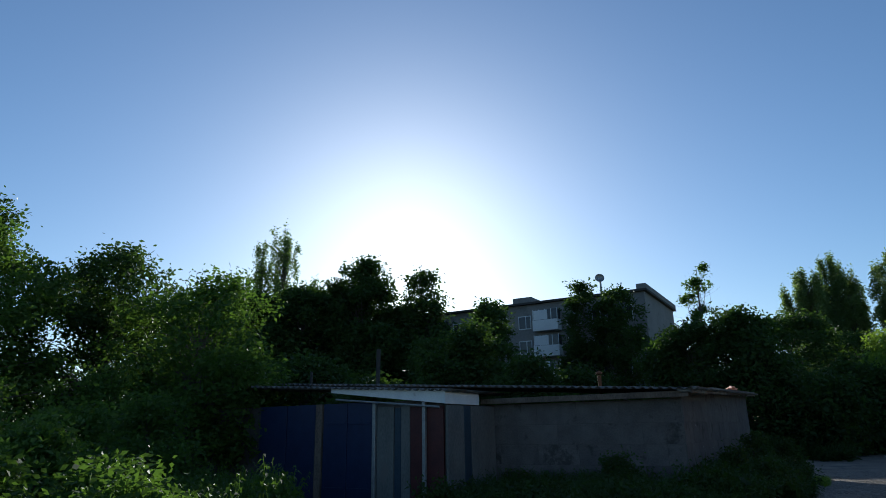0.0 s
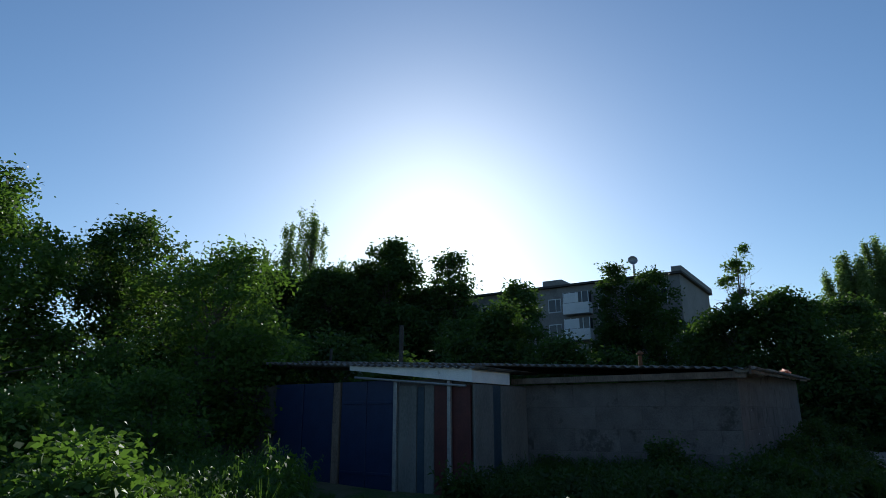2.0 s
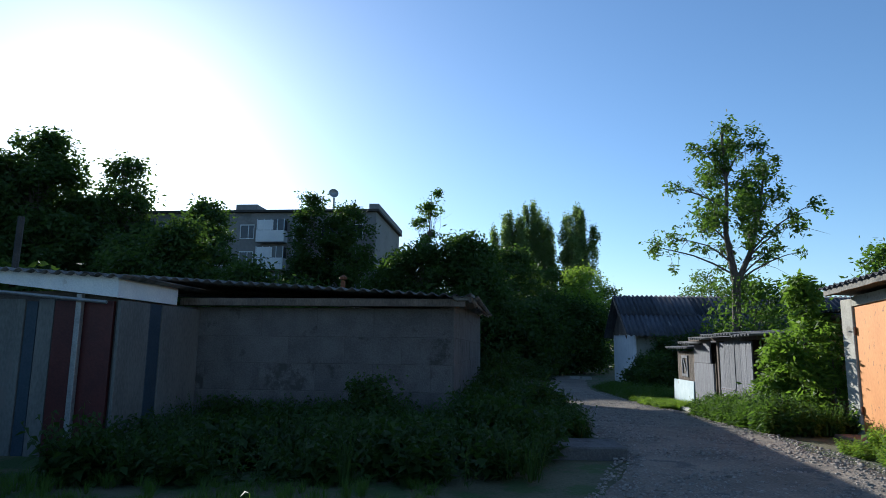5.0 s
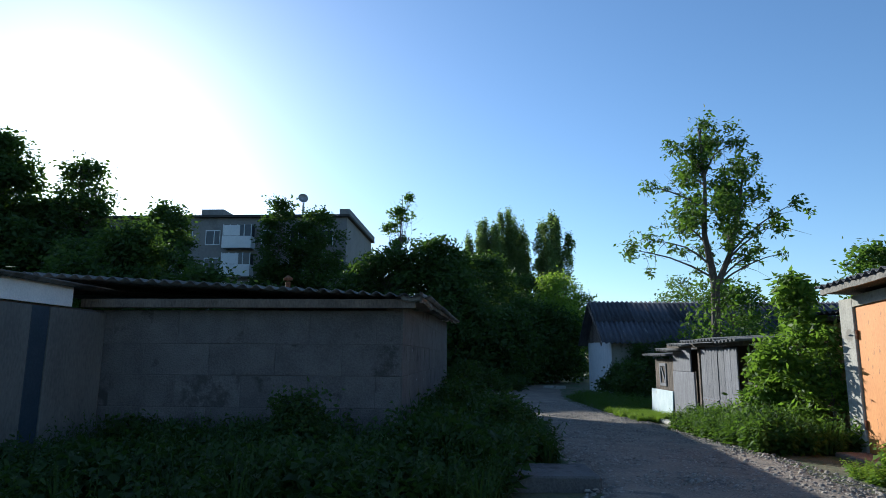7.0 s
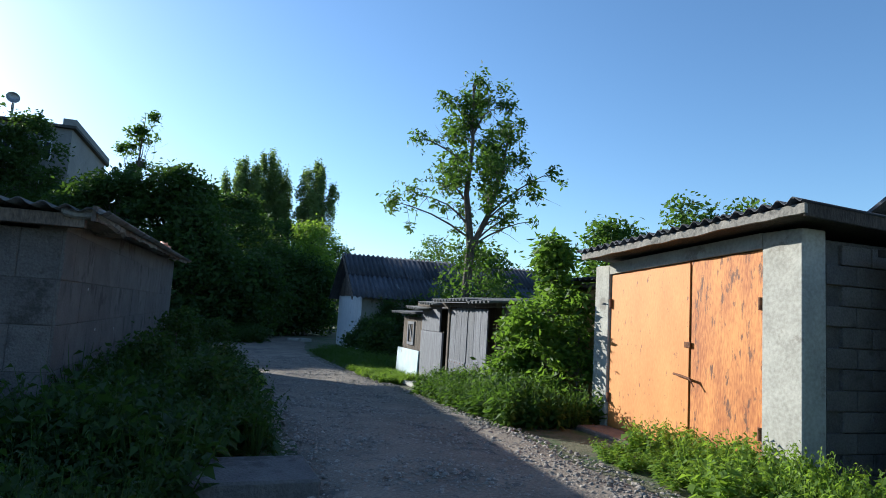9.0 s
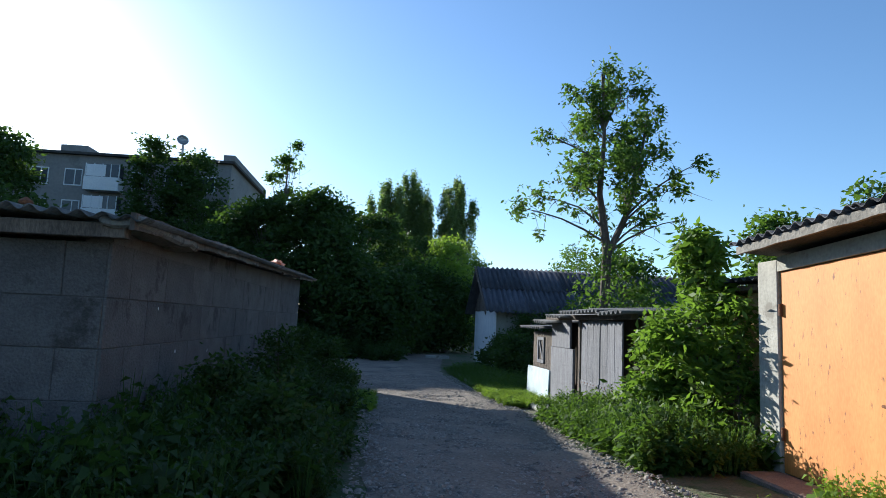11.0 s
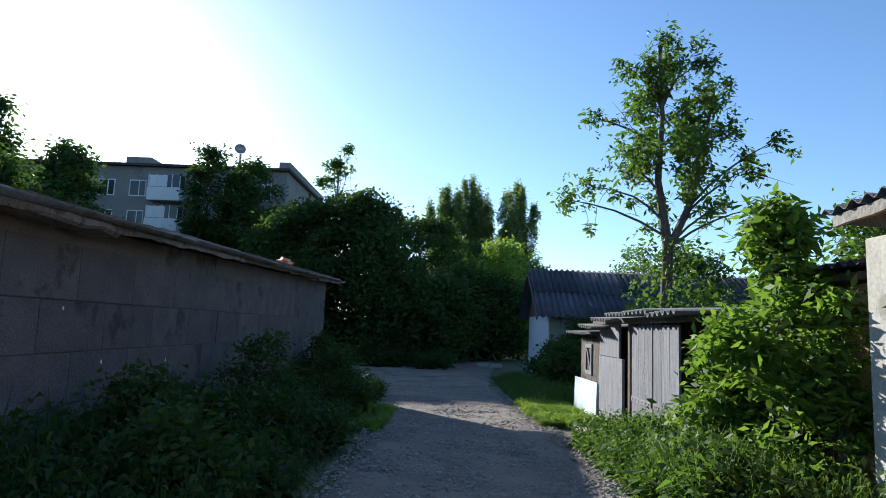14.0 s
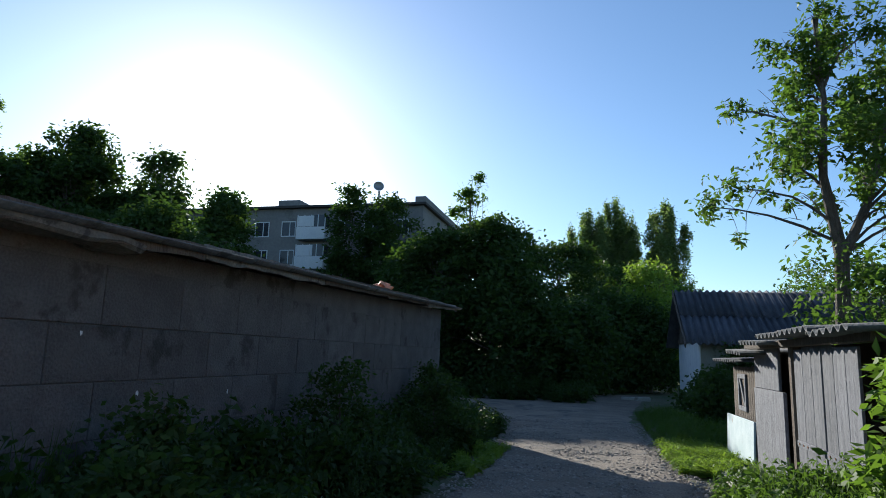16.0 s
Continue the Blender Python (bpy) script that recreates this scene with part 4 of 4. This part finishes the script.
def ash_tree(x, y):
    """A forked trunk, long bare limbs, twigs, and drooping clumps of compound leaves at their tips."""
    rng = np.random.default_rng(77)
    z0 = float(ground_z(x, y))
    top = empty("tree", x, y, z0, "tall thin ash tree with a forked trunk and sparse leaf clumps", "tree")
    right = Vector((0.935, -0.355, 0))
    deep = Vector((0.355, 0.935, 0))
    stem_a = [Vector((0.05, 0, 0)), Vector((-.05, .1, 2)), Vector((0, 0, 4.1)), Vector((-.28, -.1, 5.8)), Vector((-.12, 0, 7.6)), Vector((-.2, .05, 9.6))]
    stem_b = [Vector((0, 0, 4.0)), right * .5 + Vector((0, 0, 5.1)), right * .85 + deep * .2 + Vector((0, 0, 6.4)), right * 1.1 + deep * .1 + Vector((0, 0, 8.0))]
    bm = bmesh.new()
    tube(bm, stem_a, [.2, .16, .14, .09, .06, .02], 9)
    part("trunk", bm, M_BARK, top)
    bm = bmesh.new()
    tube(bm, stem_b, [.11, .09, .06, .02], 8)
    part("limb", bm, M_BARK, top)
    quads = []
    for n, (across, h, size) in enumerate(ASH):
        for side in ((0, 1) if size > .44 else (0,)):
            depth = rng.uniform(-1, 1) * (1.9 - 0.15 * h) * (1.0 if side == 0 else 1.6)
            tip = right * (across + rng.normal(0, .1) * (1 + side)) + deep * depth + Vector((0, 0, h - z0 + rng.normal(0, .12)))
            stem = stem_b if across > .4 and h < 8.2 else stem_a
            root_z = max(4.1, tip.z - 0.25 - 0.3 * abs(across) - rng.uniform(0, .5))
            k = next((i for i in range(len(stem) - 1) if stem[i + 1].z >= root_z), len(stem) - 2)
            f = min(1, (root_z - stem[k].z) / (stem[k + 1].z - stem[k].z))
            root = stem[k].lerp(stem[k + 1], f)
            mid = root.lerp(tip, .5) + Vector((rng.normal(0, .08), rng.normal(0, .08), .18))
            bm = bmesh.new()
            tube(bm, [root, root.lerp(mid, .5) + Vector((0, 0, .05)), mid, mid.lerp(tip, .5) + Vector((0, 0, .04)), tip], [.04, .033, .025, .017, .007], 6)
            ends = [(tip, size)]
            for _ in range(7):
                a = mid.lerp(tip, rng.uniform(-.5, .9))
                e = a + Vector((rng.normal(0, .45), rng.normal(0, .45), rng.normal(-.05, .3)))
                tube(bm, [a, a.lerp(e, .5) + Vector((0, 0, .05)), e], [.012, .008, .003], 4)
                if rng.random() < .22:
                    ends.append((e, size * .4))
            part("limb", bm, M_BARK, top)
            for c, r in ends:
                for _ in range(int(330 * r * r) + 5):
                    p = np.array(c) + rng.normal(0, 1, 3) * r * (.5, .5, .5)
                    quads.append(leaf_quads(np.repeat(p[None], 4, 0) + rng.normal(0, .05, (4, 3)), .17, rng, droop=.55, slim=.42))
    # ivy-like shoots round the trunk below the fork
    for _ in range(230):
        hz = rng.uniform(1.8, 4.4)
        p = np.array((rng.normal(0, .5), rng.normal(0, .5), hz - .3 * rng.random()))
        quads.append(leaf_quads(np.repeat(p[None], 4, 0) + rng.normal(0, .06, (4, 3)), .17, rng, droop=.6, slim=.42))
    link("crown", quads_mesh("crown", np.concatenate(quads)), L_MID, top)


ash_tree(8.95, 11.9)
tree("shrub", 6.55, 1.95, 0, 2.85, 0.6, 0.2, 90, 5200, 0.15, L_SHRUB, "bright green ash sapling beside the orange garage", 12, 0.19, 0.03, "bush", category="shrub", slim=0.36)
tree("shrub", 7.0, 2.6, 0, 2.4, 0.5, 0.2, 60, 3200, 0.15, L_SHRUB, "leafy green ash shrub before the plank shed", 17, 0.2, 0.03, "bush", category="shrub", slim=0.36)
tree("shrub", 6.35, 2.65, 0, 1.75, 0.42, 0.1, 50, 2800, 0.13, L_SHRUB, "leafy green ash shrub before the plank shed", 16, 0.18, 0.03, "bush", category="shrub", slim=0.36)
tree("shrub", 6.72, 1.3, 0, 1.9, 0.3, 0.1, 40, 1500, 0.12, L_SHRUB, "green leafy shrub beside the garage", 13, 0.18, 0.02, "bush", category="shrub", slim=0.36)
tree("shrub", 7.25, -4.3, 0, 1.3, 0.3, 0.15, 34, 900, 0.12, L_SHRUB, "broad-leaved green shrub beside the lean-to", 15, 0.25, 0.02, "bush", category="shrub")
for i, (x, y, h, r) in enumerate(((2.2, 102, 26, 4.2), (6.6, 104, 28.5, 3.4), (8.6, 106, 24, 2.8), (14.2, 102, 27.5, 4.4))):
    tree("poplar", x, y, 0, h, r, 4, 520, 42000, 0.42, L_POPLAR, "tall slim poplar far beyond the houses", 20 + i, 0.5, 0.35, "plume", group="far poplars", category="tree")
for i, (x, y, h, r) in enumerate(((-56.4, 43.6, 29.3, 2.4), (-58.5, 41.8, 26.3, 2.1), (-61.0, 40.3, 21.8, 2.2), (-53.7, 46.8, 21.8, 2.1))):
    tree("poplar", x, y, 0, h, r, 4, 260, 15000, 0.34, L_POPLAR, "slim poplar rising over the garages", 30 + i, 0.42, 0.25, "poplar", group="poplars over the garages")
tree("tree", -5.7, 41.6, 0, 14.9, 1.8, 9.8, 30, 1900, 0.28, L_MID, "thin bare-stemmed tree with a small crown", 40, 0.38, 0.16, "sparse", (0.6, 0))
tree("tree", 6.9, 38.5, 0, 7.5, 2.2, 0.6, 90, 11000, 0.24, L_BRIGHT, "rounded bright green tree at the end of the lane", 41, 0.7, 0.16)
for i, (x, y, h, r) in enumerate(((0.8, 4.6, 1.35, 0.7), (1.3, 7.4, 1.0, 0.7), (0.7, 1.4, 0.95, 0.55), (0.6, 9.8, 1.2, 0.6), (1.5, 0.3, 0.75, 0.5), (-1.2, -1.2, 0.9, 0.6))):
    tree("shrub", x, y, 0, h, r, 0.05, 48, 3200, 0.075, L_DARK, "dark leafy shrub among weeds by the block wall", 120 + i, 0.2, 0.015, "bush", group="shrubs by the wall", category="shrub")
# dark belt across the end of the yard
BELT = ((4.3, 35, 5.2, 2.3, 11000), (6.6, 36.5, 4.9, 2.2, 10000), (-16, 10, 3.6, 2.2, 7000), (-21, 11, 5.2, 2.8, 9000), (-25, 8, 5.6, 3.0, 9000), (9.4, 52, 7.0, 4.2, 9000), (4.6, 56, 7.5, 4.5, 9000), (5.4, 47, 8.5, 4.6, 12000), (0.8, 50, 11.0, 5.0, 12000), (-1.5, 29.8, 8.5, 3.1, 18000), (-4.4, 30, 7.9, 3.2, 16000), (-0.2, 28.0, 6.3, 1.9, 8000),
        (-14.4, 49.6, 15.8, 2.8, 13000), (-18.4, 50, 16.9, 2.3, 12000), (-9.4, 48, 9.0, 2.4, 9000), (1.5, 29.6, 3.6, 2.0, 9000), (3.1, 31.5, 4.2, 1.7, 8000), (-6.0, 32.2, 7.7, 2.5, 15000), (-11.6, 28, 5.2, 2.6, 10000),
        (-17.6, 24, 8.6, 2.3, 12000), (-18.8, 23, 7.8, 2.6, 11000), (-13.0, 22, 5.6, 2.6, 10000), (-23.6, 38, 13.4, 2.4, 11000), (-24.5, 30, 9.0, 3.2, 10000))
for i, (x, y, h, r, lf) in enumerate(BELT):
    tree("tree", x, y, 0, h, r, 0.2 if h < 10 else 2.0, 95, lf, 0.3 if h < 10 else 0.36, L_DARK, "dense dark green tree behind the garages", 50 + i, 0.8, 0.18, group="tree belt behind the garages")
for i, (x, y, h, r, lf, st) in enumerate(((-42.6, 42.9, 21.2, 4.7, 12000, "round"), (-36.1, 46.3, 19.6, 5.0, 4200, "sparse"), (-48.0, 38.9, 18.0, 5.4, 13000, "round"), (-54.5, 36.4, 17.2, 6.1, 13000, "round"), (-61.3, 32.8, 16.5, 6.5, 11000, "round"), (-50.5, 47.2, 15.1, 6.1, 9000, "round"), (-39.0, 40.9, 12.6, 5.0, 10000, "round"), (-45.6, 45.0, 18.2, 4.6, 10000, "round"), (-38.6, 45.4, 15.4, 4.4, 9000, "round"))):
    tree("tree", x, y, 0, h, r, h * 0.3 if st == "round" else 7.0, 150, int(lf * 1.7), 0.5, L_DARK, "tall dark tree against the low sun", 70 + i, 1.0, 0.3, st, group="far trees under the sun")
# left thicket
for i, (x, y, h, r, lf) in enumerate(((-13.0, -2.4, 6.2, 2.7, 20000), (-16.8, -3.0, 7.6, 2.8, 18000), (-19.4, -6.6, 9.4, 2.8, 18000), (-15.8, -7.4, 7.0, 2.6, 18000), (-20.5, -1.0, 8.0, 3.0, 13000), (-18, 3, 5.2, 2.4, 9000), (-22, 4, 8, 3.4, 9000))):
    tree("tree", x, y, 0, h, r, 0.3, 130, int(lf * 1.25), 0.16, L_MID if i in (0, 3) else L_DARK, "broad leafy tree in the thicket beside the garages", 80 + i, 0.5, 0.15, group="thicket")
for i, (x, y, h, r) in enumerate(((-9.8, -6.0, 2.3, 1.4), (-8.8, -8.2, 1.9, 1.3), (-11.2, -9.0, 2.6, 1.6), (-12, -5.6, 3.2, 1.6), (-7.2, -9.6, 1.6, 1.1), (-3.7, -10.5, 0.8, 0.55), (-4.8, -9.9, 1.0, 0.7), (-5.8, -11.0, 1.25, 0.7), (-4.6, -11.8, 1.1, 0.55))):
    tree("shrub", x, y, 0, h, r, 0.1, 60, 6500, 0.11, L_MID, "tangled green shrub beside the garages", 90 + i, 0.36, 0.03, "bush", group="thicket", category="shrub")
for i, (x, y, h, r) in enumerate(((13.6, 10.6, 4.8, 1.5), (15.8, 9.6, 5.8, 1.3), (17.2, 8.4, 5.6, 1.4), (19, 18, 6, 2.5), (14.5, 32, 6.5, 2.5), (9.4, 42, 6.4, 2.2), (22, 12, 6, 3), (11.6, 17.5, 4.4, 1.8))):
    tree("tree", x, y, 0, h, r, 0.6, 60, 5200, 0.2, L_MID, "green tree behind the sheds", 100 + i, 0.5, 0.12, group="trees behind the sheds")
for i, (x, y, h, r) in enumerate(((8.5, 20.6, 2.0, 0.75), (9.7, 20.4, 2.2, 0.95), (7.2, 19.4, 1.0, 0.7), (7.0, 15.4, 1.1, 0.8), (10.9, 20.0, 1.8, 0.9))):
    tree("shrub", x, y, 0, h, r, 0.1, 40, 3400, 0.14, L_DARK, "dark green shrub before the whitewashed house", 110 + i, 0.32, 0.03, "bush", group="shrubs before the house", category="shrub")

# ---- weeds and grass ----
rng = np.random.default_rng(21)
p, h = patch(rng, 700, 0.15, 2.15, -0.9, 12.5, 0.2, 1.1)
keep = p[:, 0] < 2.2 - 0.04 * p[:, 1]
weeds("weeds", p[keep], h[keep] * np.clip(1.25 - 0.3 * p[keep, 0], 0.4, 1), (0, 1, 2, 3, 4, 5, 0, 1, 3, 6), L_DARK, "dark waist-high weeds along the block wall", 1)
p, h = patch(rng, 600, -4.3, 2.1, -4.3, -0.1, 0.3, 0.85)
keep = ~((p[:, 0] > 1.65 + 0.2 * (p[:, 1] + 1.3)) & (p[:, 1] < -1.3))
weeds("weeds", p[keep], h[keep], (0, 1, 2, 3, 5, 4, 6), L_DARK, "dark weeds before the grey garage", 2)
p, h = patch(rng, 950, -11, -1.0, -12.5, -4.6, 0.4, 1.15)
keep = p[:, 0] < -3.4 - 0.75 * (p[:, 1] + 9.0)
h *= np.clip(0.5 + (-3.0 - p[:, 0]) * 0.25, 0.4, 1.0)
weeds("weeds", p[keep], h[keep], (0, 1, 3, 4, 5, 1, 3, 6), L_MID, "tall bright green weeds and grass in the sun", 3)
p, h = patch(rng, 520, 5.4, 6.62, -9.0, -1.05, 0.2, 0.62)
h *= np.where((p[:, 1] > -2.6) & (p[:, 0] < 5.9), 0.5, 1.0)
weeds("weeds", p, h, (0, 1, 2, 3, 4, 5, 1, 3), L_BRIGHT, "bright green weeds before the orange gates", 4)
p, h = patch(rng, 440, 5.15, 6.6, 0.5, 4.7, 0.25, 0.8)
weeds("weeds", p, h * np.clip((p[:, 0] - 4.4) * 0.9, 0.3, 1), (0, 1, 2, 3, 4, 5, 6), L_MID, "green weeds and grass before the shed", 5)
p, h = patch(rng, 420, 5.1, 6.15, 7.0, 11.3, 0.08, 0.32)
weeds("grass", p, h, (0, 2, 1, 4, 6), L_BRIGHT, "short bright green grass beside the lane", 6, "grass")
p, h = patch(rng, 520, 5.1, 7.3, 11.3, 20.5, 0.15, 0.7)
weeds("weeds", p, h * np.clip((p[:, 0] - 4.4) * 0.6, 0.25, 1), (0, 1, 3, 5, 6, 7), L_MID, "green weeds along the lane beyond the sheds", 7)
p, h = patch(rng, 90, 1.7, 2.4, 5.2, 8.6, 0.1, 0.3)
weeds("grass", p, h, (6, 7, 2), L_BRIGHT, "short grass at the edge of the lane", 8, "grass")
p, h = patch(rng, 420, -14, 5.0, 24.5, 28.5, 0.4, 1.3)
keep = p[:, 0] < 3.6
weeds("weeds", p[keep], h[keep], (0, 1, 3, 5), L_DARK, "dark undergrowth beneath the tree belt", 9)
p = np.array([(-0.45, -7.4), (-0.4, -7.36), (-0.5, -7.45)])
weeds("weeds", p, np.array([0.55, 0.45, 0.3]), (3, 4), L_MID, "single tall leafy weed in the yard", 10)
p, h = patch(rng, 900, -8, 0.2, -9.0, -3.8, 0.06, 0.25)
weeds("grass", p, h, (6, 7), L_MID, "short grass in the yard", 11, "grass")
